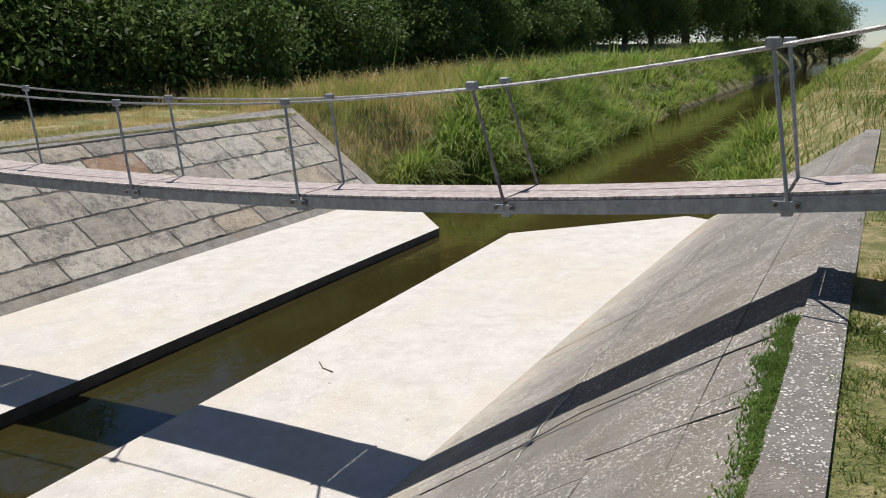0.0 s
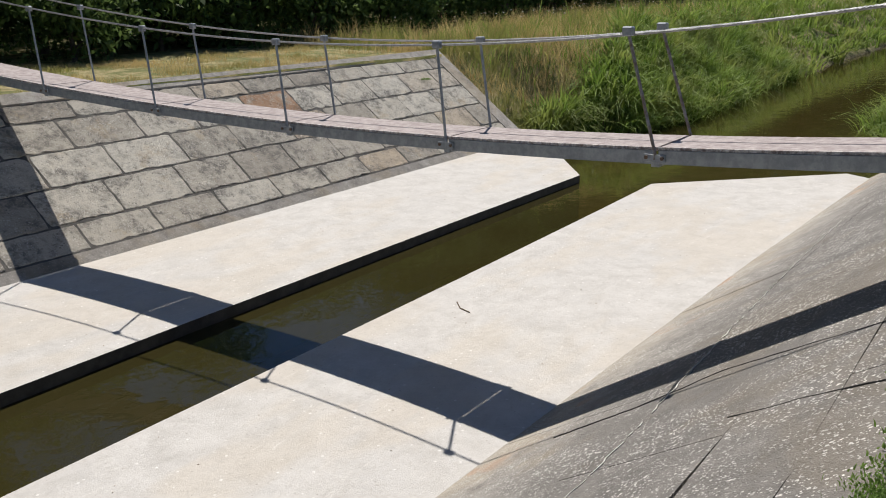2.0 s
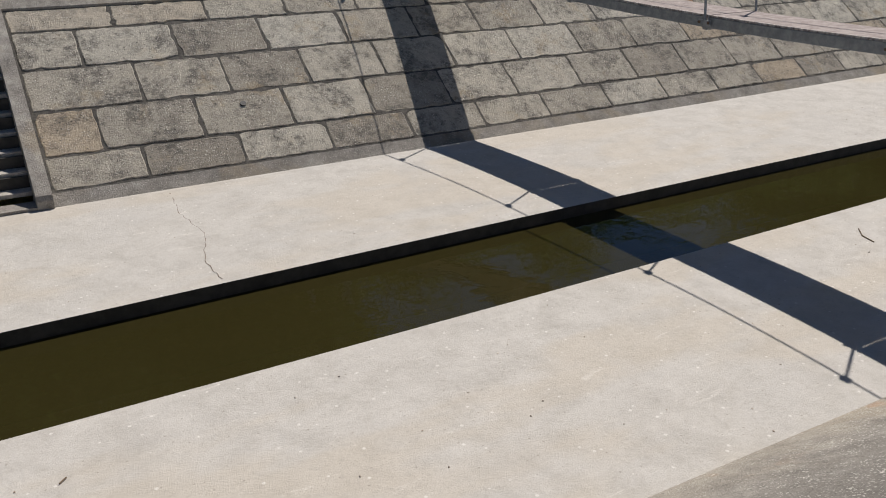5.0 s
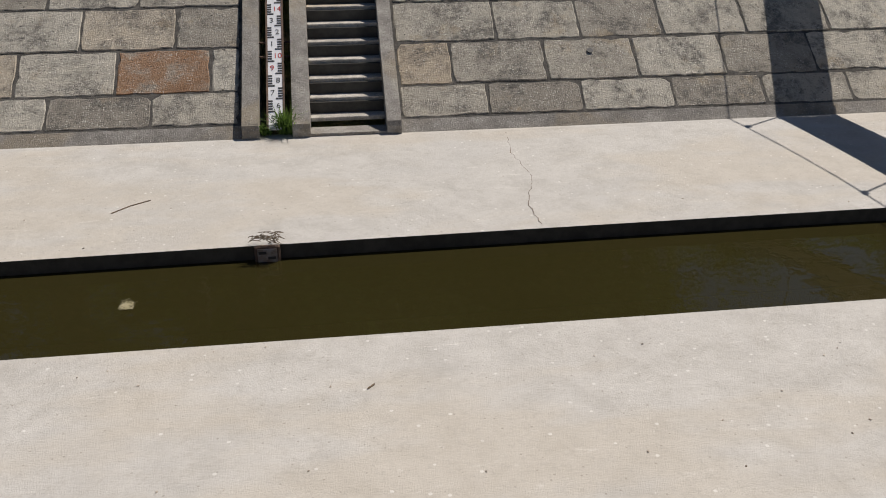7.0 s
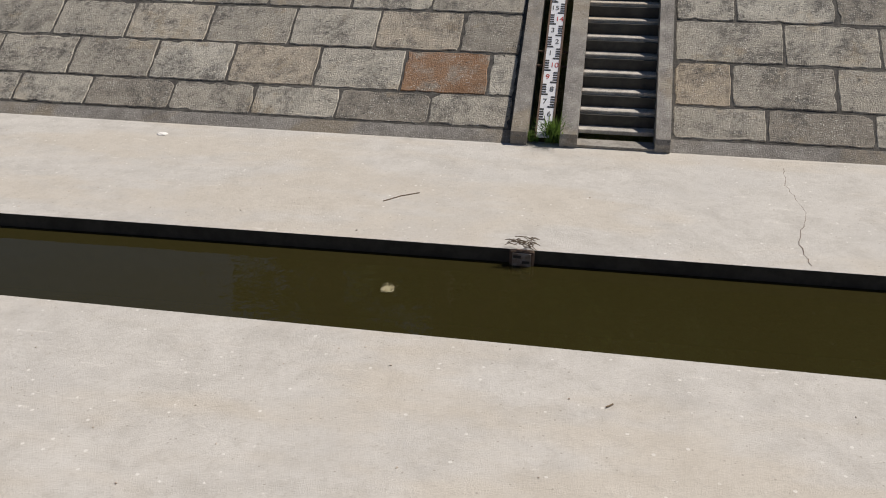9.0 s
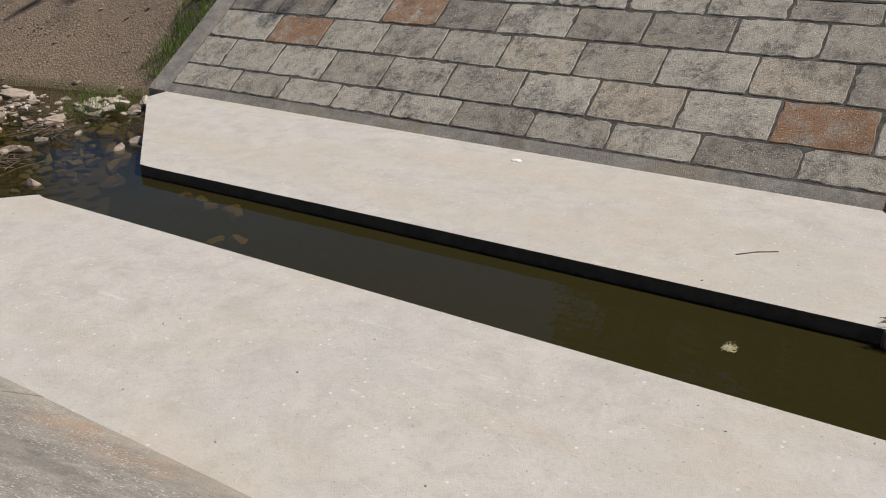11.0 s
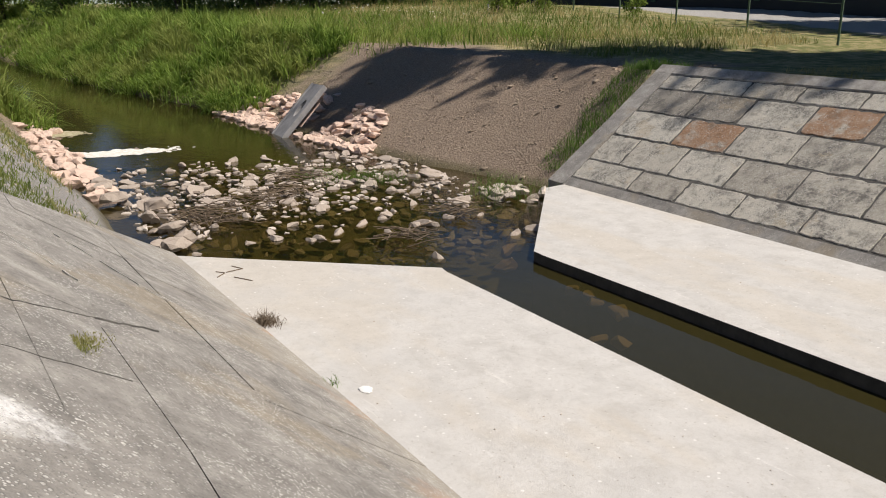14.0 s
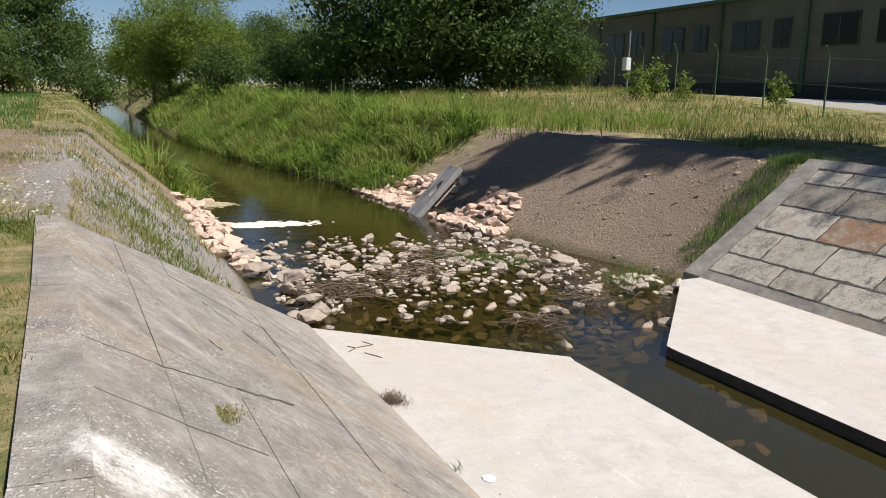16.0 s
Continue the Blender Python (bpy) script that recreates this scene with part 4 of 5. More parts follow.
pebbles = []
for _ in range(1600):
    x = rr.uniform(-24, -13.8)
    y = rr.uniform(0.3, bank_near(x) - 0.5)
    if x > -16 + 2.45 * min(max((3.5 - y) / 2.44, 0), 1) - 0.1:
        continue
    pebbles.append((x, y, ground_z(x, y), rr.uniform(0.008, 0.024), rr.uniform(0, 6.28)))
strew_bulk("bank_pebbles", "loose grey gravel on the near bank beside the slope", "grey", pebbles)
clods = []
for _ in range(3600):
    x = rr.uniform(-29.5, -17.8)
    y = bank_far(x) + rr.uniform(0.2, 5.0)
    clods.append((x, y, ground_z(x, y), rr.uniform(0.008, 0.032) * (2.2 if rr.random() < 0.04 else 1), rr.uniform(0, 6.28)))
clod_heap = strew_bulk("soil_clods", "loose soil clods and pebbles over the bare bank", "grey", clods)
clod_heap.data.materials[0] = EARTH

# flume head on the far bank
flume = tagged(new("drain_headwall", None), "grey precast drain slab with a round hole lying on the bank", "drain")
FT = Matrix.Translation((HX, HY - 0.05, -0.2)) @ Matrix.Rotation(math.radians(-4), 4, "Z") @ Matrix.Rotation(math.radians(48), 4, "X")
bm = bmesh.new()
N = 24
outer = [(-0.36, 0), (0.36, 0), (0.36, 1.55), (-0.36, 1.55)]
hole = [(0.13 * math.cos(6.28318 * k / N), 0.85 + 0.24 * math.sin(6.28318 * k / N)) for k in range(N)]
for z in (0.0, 0.09):
    vo = [bm.verts.new((x, y, z)) for x, y in outer]
    vh = [bm.verts.new((x, y, z)) for x, y in hole]
    es = [bm.edges.new((vo[i], vo[(i + 1) % 4])) for i in range(4)] + [bm.edges.new((vh[i], vh[(i + 1) % N])) for i in range(N)]
    bmesh.ops.triangle_fill(bm, edges=es, use_beauty=True)
bm.verts.ensure_lookup_table()
for a0, cnt in ((0, 4), (4, N)):
    for i in range(cnt):
        j = (i + 1) % cnt
        bm.faces.new((bm.verts[a0 + i], bm.verts[a0 + j], bm.verts[4 + N + a0 + j], bm.verts[4 + N + a0 + i]))
part("slab", bm, FLUME, flume).matrix_basis = FT
for sx in (-0.385, 0.385):
    part("side_lip", box_bm((0.05, 1.55, 0.13), (sx, 0.775, 0.06), 0.01), FLUME, flume).matrix_basis = FT
part("pipe_mouth", box_bm((0.5, 0.7, 0.04), (0, 0.85, -0.12)), PINK, flume, "reddish fill behind the hole").matrix_basis = FT


def raft(name, label, x0, x1, y0, y1, seed, material, size=1.0):
    """Thin floating scum: many small ragged flecks, thick in the middle."""
    r_ = random.Random(seed)
    verts, faces = [], []
    for _ in range(240):
        u_, v_ = r_.gauss(0.42, 0.2), r_.gauss(0.5, 0.16)
        if not 0 < u_ < 1:
            continue
        c, rad = (x0 + (x1 - x0) * v_, y0 + (y1 - y0) * u_), size * r_.uniform(0.05, 0.2) * (1.2 - u_)
        o = len(verts)
        n_ = 7
        lift = WATER_Z + 0.003 + r_.uniform(0, 0.004)
        for q in range(n_):
            a = 6.283 * q / n_
            w = rad * r_.uniform(0.6, 1.3)
            verts.append((c[0] + w * 1.3 * math.cos(a), c[1] + w * math.sin(a), lift))
        faces.append(tuple(range(o, o + n_)))
    return tagged(new(name, mesh_of(name, verts, faces, material)), label, "foam", kind="stuff")


raft("foam_patch", "white foam drifting on the pool", -24.95, -24.1, 3.7, 6.2, 3, FOAM)
raft("foam_patch", "thin pale scum drifting on the pool", -28.4, -27.3, 3.5, 4.7, 4, SCUM)
raft("leaf_raft", "small yellowed leaves floating on the trench water", -7.5, -7.36, 6.68, 6.86, 5, SCUM, 0.045)

# ---- green plants ----
def blades(name, label, xyz, height, width, lean, material, seed, seg=3, droop=0.35, cat="grass", jitter=0.35, ways=None, sizes=None):
    """Many curved grass blades as one mesh; xyz: n x 3 feet."""
    g = np.random.default_rng(seed)
    n = len(xyz)
    X_, Y_ = xyz[:, 0], xyz[:, 1]
    k0 = 1.0 / max(height, 0.25)
    clump = np.sin(X_ * 1.9 * k0 + 2.1 * np.sin(Y_ * 1.3 * k0)) * np.sin(Y_ * 2.3 * k0 + 1.7 * np.sin(X_ * 0.9 * k0))
    h = height * (1 + g.uniform(-jitter, jitter, n)) * (0.8 + 0.42 * clump)
    a, b = g.uniform(0, 6.283, n), g.uniform(0, 6.283, n)
    if ways is not None:
        a, b, h = ways, ways + 1.5708 + g.normal(0, 0.6, n), h * sizes
    ln = np.abs(g.normal(lean, lean * 0.5, n))
    side = np.stack([np.cos(b), np.sin(b), 0 * b], 1)
    outw = np.stack([np.cos(a), np.sin(a), 0 * a], 1)
    vs = []
    for k in range(seg + 1):
        t = k / seg
        c = xyz + outw * (h * ln * t ** 1.8)[:, None] + np.array([0, 0, 1.0]) * (h * (t - droop * ln * t ** 3))[:, None]
        w = (width * (1 - t) ** 0.6 * (0.6 + 0.4 * min(1, 3 * t)))
        if k < seg:
            vs += [c - side * w / 2, c + side * w / 2]
        else:
            vs += [c]
    m = 2 * seg + 1
    V = np.stack(vs, 1).reshape(-1, 3)
    o = (np.arange(n) * m)[:, None]
    tris = []
    for k in range(seg - 1):
        tris += [(2 * k, 2 * k + 1, 2 * k + 3), (2 * k, 2 * k + 3, 2 * k + 2)]
    tris.append((2 * seg - 2, 2 * seg - 1, 2 * seg))
    F = (o[:, None, :] + np.array(tris)[None]).reshape(-1, 3)
    ob = new(name, bulk(name, V, F, material))
    return tagged(ob, label, cat, kind="stuff")


def feet(n, x0, x1, ylo, yhi, seed, patch=0.0, keep=None, dz=-0.02):
    """Random feet on the ground between two lines."""
    g = np.random.default_rng(seed)
    out = []
    while len(out) < n:
        x = g.uniform(x0, x1)
        lo = ylo(x) if callable(ylo) else ylo
        hi = yhi(x) if callable(yhi) else yhi
        y = g.uniform(lo, hi)
        if patch and noise.noise((x * 0.8, y * 0.8, 7)) < patch * (g.uniform(-0.6, 1.0)):
            continue
        if keep and not keep(x, y):
            continue
        out.append((x, y, ground_z(x, y) + dz))
    return np.array(out)


def clumps(count, each, x0, x1, ylo, yhi, seed, spread=0.16):
    """Feet of blades gathered into tussocks, and the way in which each blade leans: out from its tussock's heart."""
    g = np.random.default_rng(seed)
    hearts = feet(count, x0, x1, ylo, yhi, seed)
    off = g.normal(0, spread, (count, each, 2))
    pts = np.repeat(hearts[:, None, :], each, 1)
    pts[:, :, :2] += off
    size = np.repeat(g.uniform(0.65, 1.25, count)[:, None], each, 1)
    return pts.reshape(-1, 3), np.arctan2(off[:, :, 1], off[:, :, 0]).ravel() + g.normal(0, 0.5, count * each), size.ravel()


# downstream (east) reach
p, ways, sizes = clumps(900, 26, 11.0, 28, lambda x: bank_far(x) + 0.15, lambda x: bank_far(x) + lerp(x, (11, 0.5), (12.5, 0.9), (15, 2.2), (18, 3.0)), 1)
blades("reeds", "dense green reeds along the far water's edge", p, 0.85, 0.045, 0.75, REED, 11, 4, droop=0.6, cat="reeds", ways=ways, sizes=sizes)
p, ways, sizes = clumps(500, 22, 28, 90, lambda x: bank_far(x) + 0.15, lambda x: bank_far(x) + 4, 2)
blades("reeds", "dense green reeds along the far stretch of the stream", p, 0.85, 0.07, 0.75, REED, 12, 4, droop=0.6, cat="reeds", ways=ways, sizes=sizes)
p, ways, sizes = clumps(130, 24, 11.2, 22, lambda x: bank_near(x) - 1.4, lambda x: bank_near(x) - 0.2, 3)
blades("reeds", "pale green sedge on the near water's edge", p, 0.55, 0.04, 0.75, REED, 13, 4, droop=0.6, cat="reeds", ways=ways, sizes=sizes)
p, ways, sizes = clumps(60, 40, 15.5, 18.5, lambda x: bank_near(x) - 1.2, lambda x: bank_near(x), 33)
blades("reeds", "taller clump of pale sedge at the near water's edge", p, 0.85, 0.035, 0.75, REED, 34, 4, droop=0.6, cat="reeds", ways=ways, sizes=sizes)
p = feet(6000, 22, 90, lambda x: bank_near(x) - 3, lambda x: bank_near(x) - 0.2, 4)
blades("reeds", "tall bank grass beside the far stream", p, 0.45, 0.045, 0.6, REED, 14, 3, cat="reeds")
p = feet(9000, 10.05, 14.5, lambda x: 10.3, lambda x: 13.8, 60)
blades("dry_grass", "dry straw-coloured grass beside the paving's end", p, 0.3, 0.012, 0.45, DRY, 61, 3)
p = feet(15000, 9.9, 30, lambda x: bank_far(x) + 2.2, lambda x: bank_far(x) + 7.5, 5)
blades("dry_grass", "tall dry golden grass on the far bank", p, 0.6, 0.014, 0.4, DRY, 15, 3)
p = feet(9000, 10.5, 40, lambda x: bank_far(x) + 1.6, lambda x: bank_far(x) + 6, 6)
blades("bank_grass", "mixed green bank grass beside the reeds", p, 0.6, 0.02, 0.5, REED, 16, 3)
p = feet(120, 14, 34, lambda x: bank_far(x) + 2.0, lambda x: bank_far(x) + 4.2, 36)
blades("reed_plumes", "tall green reed stems rising over the bank grass", p, 1.35, 0.03, 0.3, REED, 37, 4, cat="reeds")
# upstream (west) reach
p, ways, sizes = clumps(850, 28, -56, -29.3, lambda x: bank_far(x) + 0.1, lambda x: bank_far(x) + 3.8, 7)
blades("reeds", "tall green reeds crowding the far bank", p, 0.85, 0.05, 0.75, REED, 17, 4, droop=0.6, cat="reeds", ways=ways, sizes=sizes)
p, ways, sizes = clumps(260, 22, -85, -56, lambda x: bank_far(x) + 0.1, lambda x: bank_far(x) + 5, 57)
blades("reeds", "green reeds along the far bend of the stream", p, 0.85, 0.08, 0.75, REED, 58, 4, droop=0.6, cat="reeds", ways=ways, sizes=sizes)
p, ways, sizes = clumps(120, 36, -34.5, -28.8, lambda x: bank_near(x) - 1.0, lambda x: bank_near(x) + 0.2, 8)
blades("reeds", "bright green reed clump on the near bank", p, 0.85, 0.045, 0.75, REED, 18, 4, droop=0.6, cat="reeds", ways=ways, sizes=sizes)
p = feet(2500, -70, -36, lambda x: bank_near(x) - 0.9, lambda x: bank_near(x) + 0.1, 38)
blades("reeds", "low green sedge along the near bank", p, 0.45, 0.04, 0.6, REED, 39, 3, cat="reeds")
p = feet(20000, -62, -22, lambda x: max(bank_far(x) + 3.2, 15.0), lambda x: 17.5 - 0.243 * x, 9)
blades("meadow_grass", "tall mixed meadow grass beyond the stream", p, 0.42, 0.022, 0.5, LAWN, 19, 3)
p = feet(14000, -60, -27, lambda x: bank_far(x) + 3.0, lambda x: bank_far(x) + 11, 10)
blades("meadow_grass", "tall green grass behind the reeds", p, 0.5, 0.028, 0.5, REED, 20, 3)
p = feet(9000, -75, -26, lambda x: bank_near(x) - 4.6, lambda x: bank_near(x) - 0.8, 22, patch=0.2)
blades("verge_grass", "dry verge grass along the near bank", p, 0.17, 0.02, 0.55, LAWN, 21, 3)
p = feet(12000, -84, -27, lambda x: -9.0 + 0.09 * (x + 27), lambda x: 0.3 + 0.043 * (x + 25), 40)
blades("field_crop", "even green crop of the field beside the verge", p, 0.26, 0.03, 0.35, CROP, 41, 3)
# lawn on the near bank
p = feet(16000, -13.5, -8.0, 0.1, lambda x: cope_y(x) - 0.14, 43)
blades("straw", "short dry straw lying through the lawn", p, 0.05, 0.006, 0.9, DRY, 44, 2)
p = feet(4500, -27, -16.2, lambda x: 1.0, lambda x: bank_near(x) - 0.5, 45, patch=0.5, keep=lambda x, y: x < -15.6 + 2.45 * min(max((3.5 - y) / 2.44, 0), 1) - 0.5)
blades("bank_grass", "thin green and dry grass on the gravel bank", p, 0.14, 0.014, 0.6, LAWN, 46, 3)
p = feet(85000, -13.5, 1.5, -1.6, lambda x: cope_y(x) - 0.15, 23, patch=0.2)
blades("lawn", "short patchy lawn of green and straw blades", p, 0.065, 0.009, 0.7, LAWN, 22, 2)
p = feet(12000, -26, -12.5, -4, 1.0, 24, patch=0.3)
blades("lawn", "short dry lawn with green tufts", p, 0.12, 0.012, 0.6, LAWN, 23, 2)
p = feet(14000, 8.8, 45, -6, lambda x: bank_near(x) - 1.2, 29)
blades("bank_grass", "green and dry grass on the near bank downstream", p, 0.28, 0.03, 0.5, LAWN, 28, 3)
p = feet(9000, 1.5, 24, -4, lambda x: cope_y(x) - 0.2, 25, patch=0.1)
blades("lawn", "short green lawn on the bank", p, 0.16, 0.014, 0.5, LAWN, 24, 2)
p = feet(26000, -16, 10, 12.25, 17, 26, patch=0.2)
blades("bank_lawn", "dry mown grass above the paved slope", p, 0.13, 0.012, 0.5, DRY, 25, 2)
p = feet(2600, -18.1, -17.35, lambda x: 10.2, lambda x: 13.0, 27)
blades("edge_grass", "green grass fringe beside the paving's end rim", p, 0.2, 0.012, 0.5, WEED, 26, 3)
p = feet(3000, -17, -14.2, lambda x: 1.1, lambda x: 3.4, 28, keep=lambda x, y: x < -14.1 - (y - 1.1) * 0.75)
blades("edge_grass", "green and dry grass fringe beside the near slope", p, 0.11, 0.012, 0.5, LAWN, 27, 3)


def tuft(x, y, z, n, h, seed, label, material=WEED, spread=0.08, wide=0.006):
    g = np.random.default_rng(seed)
    q = np.stack([x + g.normal(0, spread, n), y + g.normal(0, spread, n), np.full(n, z - 0.01)], 1)
    ob = blades("grass_tuft", label, q, h, wide, 0.6, material, seed, 3, cat="grass tuft")
    return ob


tuft(-6.62, 9.90, 0.1, 200, 0.24, 31, "green weeds growing beside the gauge's foot", spread=0.03, wide=0.016)
tuft(-6.41, 9.90, 0.1, 260, 0.32, 32, "green weeds growing beside the gauge's foot", spread=0.035, wide=0.016)
tuft(-11.9, 3.64, 0.03, 30, 0.07, 33, "small green tuft in the slab's edge joint", spread=0.04)
tuft(-13.35, 3.66, 0.03, 420, 0.10, 34, "dead grey-green tuft in the slab's edge joint", TWIG, 0.07)
tuft(-17.35, 8.95, -0.1, 420, 0.38, 35, "green sedge tuft among rocks at the slab's end", spread=0.3)
tuft(-20.1, 7.3, -0.12, 420, 0.16, 36, "low green water plants among the rocks", spread=0.32)
tuft(-19.6, 7.9, -0.12, 420, 0.18, 39, "low green water plants among the rocks", spread=0.32)
tuft(8.6, 11.6, zfar(8.6, 11.6) + 0.02, 260, 0.07, 37, "small green tuft between paving blocks", spread=0.07)
tuft(-10.11, 1.75, znear(-10.11, 1.75) + 0.005, 900, 0.014, 38, "small olive moss tuft on the near slope", LAWN, 0.06)
for k in range(30):
    x = -3.5 + 0.085 * k + rr.uniform(-0.04, 0.04)
    tuft(x, cope_y(x) + 0.03 + rr.uniform(-0.03, 0.05), Z_NEAR - 0.025, 420, 0.026, 50 + k, "green weeds lining the coping's edge", spread=0.045, wide=0.009)

def flowers(name, label, pts, size, seed):
    """Small white flower heads as flat stars above the grass."""
    g = np.random.default_rng(seed)
    vs, fs = [], []
    for x, y, z in pts:
        z += g.uniform(-6, 3) * size
        o, t = len(vs), g.normal(0, 0.25, 2)
        vs.append((x, y, z + 0.01))
        for k in range(8):
            a, rad = 6.283 * k / 8, size * (1 if k % 2 else 0.55)
            vs.append((x + rad * math.cos(a), y + rad * math.sin(a), z + rad * (t[0] * math.cos(a) + t[1] * math.sin(a))))
        fs += [(o, o + 1 + k, o + 1 + (k + 1) % 8) for k in range(8)]
    return tagged(new(name, mesh_of(name, vs, fs, FLOWER)), label, "flowers", kind="stuff")


p = feet(60, -5, 2, -1.2, 0.8, 71, dz=0.08)
flowers("daisies", "white daisies dotted over the lawn", p, 0.014, 1)
p = feet(70, -15.6, -13.6, 0.1, 1.0, 72, dz=0.15)
flowers("white_flowers", "white wild flowers beside the coping's end", p, 0.018, 2)
p = feet(130, -52, -30, lambda x: bank_far(x) + 5.5, lambda x: bank_far(x) + 9.5, 73, dz=0.8)
flowers("white_flowers", "pale umbels in the tall meadow grass", p, 0.035, 3)
p = feet(60, 12, 26, lambda x: bank_far(x) + 3.2, lambda x: bank_far(x) + 6, 74, dz=0.75)
flowers("white_flowers", "pale umbels in the dry bank grass", p, 0.03, 4)
p = feet(900, -62, -26, lambda x: bank_far(x) + 5, lambda x: 17.0 - 0.243 * x, 75)
blades("weeds", "broad-leaved green weeds in the meadow", p, 0.6, 0.05, 0.6, WEED, 76, 3)

# ---- trees ----
def tree(name, height, spread, seed, leaf, leaves=5200, leaf_size=0.30, low=0.15):
    """A tapered trunk with limbs and a crown of many small leaf clumps."""
    g = np.random.default_rng(seed)
    root = new(name)
    bm = bmesh.new()
    pts = [Vector((0, 0, -0.3))]
    for k in range(1, 7):
        pts.append(Vector((g.normal(0, 0.05) * k * 0.4, g.normal(0, 0.05) * k * 0.4, height * 0.8 * k / 6)))
    tube(pts, [height * 0.024 * (1 - 0.13 * k) for k in range(7)], 9, bm)
    tips = [pts[-1]]
    for k in range(15):
        f = g.uniform(low + 0.08, 0.75)
        s = Vector((0, 0, height * 0.8 * f))
        a = g.uniform(0, 6.283)
        l = spread * g.uniform(0.55, 1.0) * (1.15 - 0.6 * f)
        e = s + Vector((math.cos(a) * l, math.sin(a) * l, l * g.uniform(0.25, 0.8)))
        mid = (s + e) / 2 + Vector((0, 0, 0.12 * l))
        tube([s, mid, e], [height * 0.009, height * 0.006, height * 0.002], 6, bm)
        tips += [e, mid, (mid + e) / 2]
    part("trunk", bm, BARK, root)
    cents = np.array([t[:] for t in tips])
    extra = []
    for _ in range(46):
        z = g.uniform(low, 1.0)
        rad = spread * math.sqrt(max(0.05, 1 - ((z - 0.45) / 0.62) ** 2)) * g.uniform(0.3, 1.0)
        a = g.uniform(0, 6.283)
        extra.append((rad * math.cos(a), rad * math.sin(a), z * height))
    cents = np.concatenate([cents, np.array(extra)])
    pick = g.integers(0, len(cents), leaves)
    off = g.normal(size=(leaves, 3)) * np.array([1, 1, 0.62]) * spread * 0.17
    c = cents[pick] + off
    u = g.normal(size=(leaves, 3))
    u /= np.linalg.norm(u, axis=1, keepdims=True)
    w = np.cross(u, g.normal(size=(leaves, 3)))
    w /= np.linalg.norm(w, axis=1, keepdims=True)
    s = leaf_size * g.uniform(0.5, 1.2, leaves)[:, None]
    V = np.stack([c - u * s, c + w * s * 0.45, c + u * s, c - w * s * 0.45], 1).reshape(-1, 3)
    F = np.arange(leaves * 4).reshape(-1, 4)
    child("crown", bulk("crown", V, F, leaf), root)
    return root


def plant(t, x, y, turn, scale, first=False):
    m = pose(x, y, ground_z(x, y) - 0.1, 0, 0, turn)
    if first:
        t.matrix_basis = m @ Matrix.Diagonal((scale, scale, scale, 1))
        return t
    t2 = copy_thing(t, m)
    t2.scale = (scale, scale, scale)
    return t2


dense = tagged(tree("tree", 9.0, 3.6, 41, LEAF, 24000, 0.13, 0.04), "broad dark-green leafy tree at the bank's edge", "tree", "trees on the far bank")
airy = tagged(tree("tree", 9.0, 3.4, 42, LEAF2, 18000, 0.12, 0.10), "light-green airy tree with open crown", "tree", "trees by the upstream meadow")
tall = tagged(tree("tree", 25.0, 2.7, 44, LEAF, 8000, 0.36, 0.52), "tall leafy tree with high crown on the far bank", "tree", "tall trees shading the bank")
bush = tagged(tree("bush", 3.0, 1.9, 43, LEAF, 5000, 0.11, 0.02), "dense dark-green roadside bush", "bush", "bushes under the trees")
woods = []
for k in range(20):
    woods.append((3.5 + 2.9 * k + rr.uniform(-0.9, 0.9), 20.5 + 0.06 * k + rr.uniform(-0.6, 2.6), rr.uniform(0, 360), rr.uniform(0.85, 1.2) * (0.62 if k < 10 else 1)))
for k in range(12):
    woods.append((4 + 5 * k, 26.5 + rr.uniform(-1, 2), rr.uniform(0, 360), rr.uniform(1.1, 1.4) * (0.68 if k < 5 else 1)))
for k in range(15):
    woods.append((13 + 5.5 * k, 33 + rr.uniform(-1, 2), rr.uniform(0, 360), rr.uniform(1.0, 1.2)))
woods += [(-5.5, 20.0, 200, 1.0), (-0.5, 20.5, 120, 1.0), (66, 20, 0, 1.3), (75, 17, 50, 1.4), (86, 19, 90, 1.5), (60, 16.5, 33, 0.8), (98, 17, 20, 1.5), (112, 18, 70, 1.6), (128, 15, 10, 1.6), (92, 24, 0, 1.7), (150, 13, 0, 1.5), (150, 22, 50, 1.6), (96, 14.5, 0, 1.0), (108, 11.5, 40, 0.9), (124, 10.5, 80, 1.1), (145, 8.5, 30, 1.1)]
plant(tall, -12.9, 21.3, 0, 1.0, first=True)
for w in ((-8.6, 23.2, 60, 1.0), (-10.6, 26.0, 150, 1.0), (-5.2, 21.9, 220, 0.88)):
    plant(tall, *w)
screen = tagged(tree("tree", 19.0, 4.3, 45, LEAF, 11000, 0.34, 0.08), "tall slim leafy tree standing behind the far bank", "tree", "tall screen of trees")
plant(screen, -17.0, 35.0, 0, 1.0, first=True)
for w in ((-8.0, 35.5, 60, 0.95), (0.6, 35.0, 140, 0.9), (6.8, 35.0, 230, 0.98), (-12.6, 41.0, 20, 1.15), (3.8, 40.0, 80, 1.1)):
    plant(screen, *w)
plant(dense, *woods[0], first=True)
for w in woods[1:]:
    plant(dense, *w)
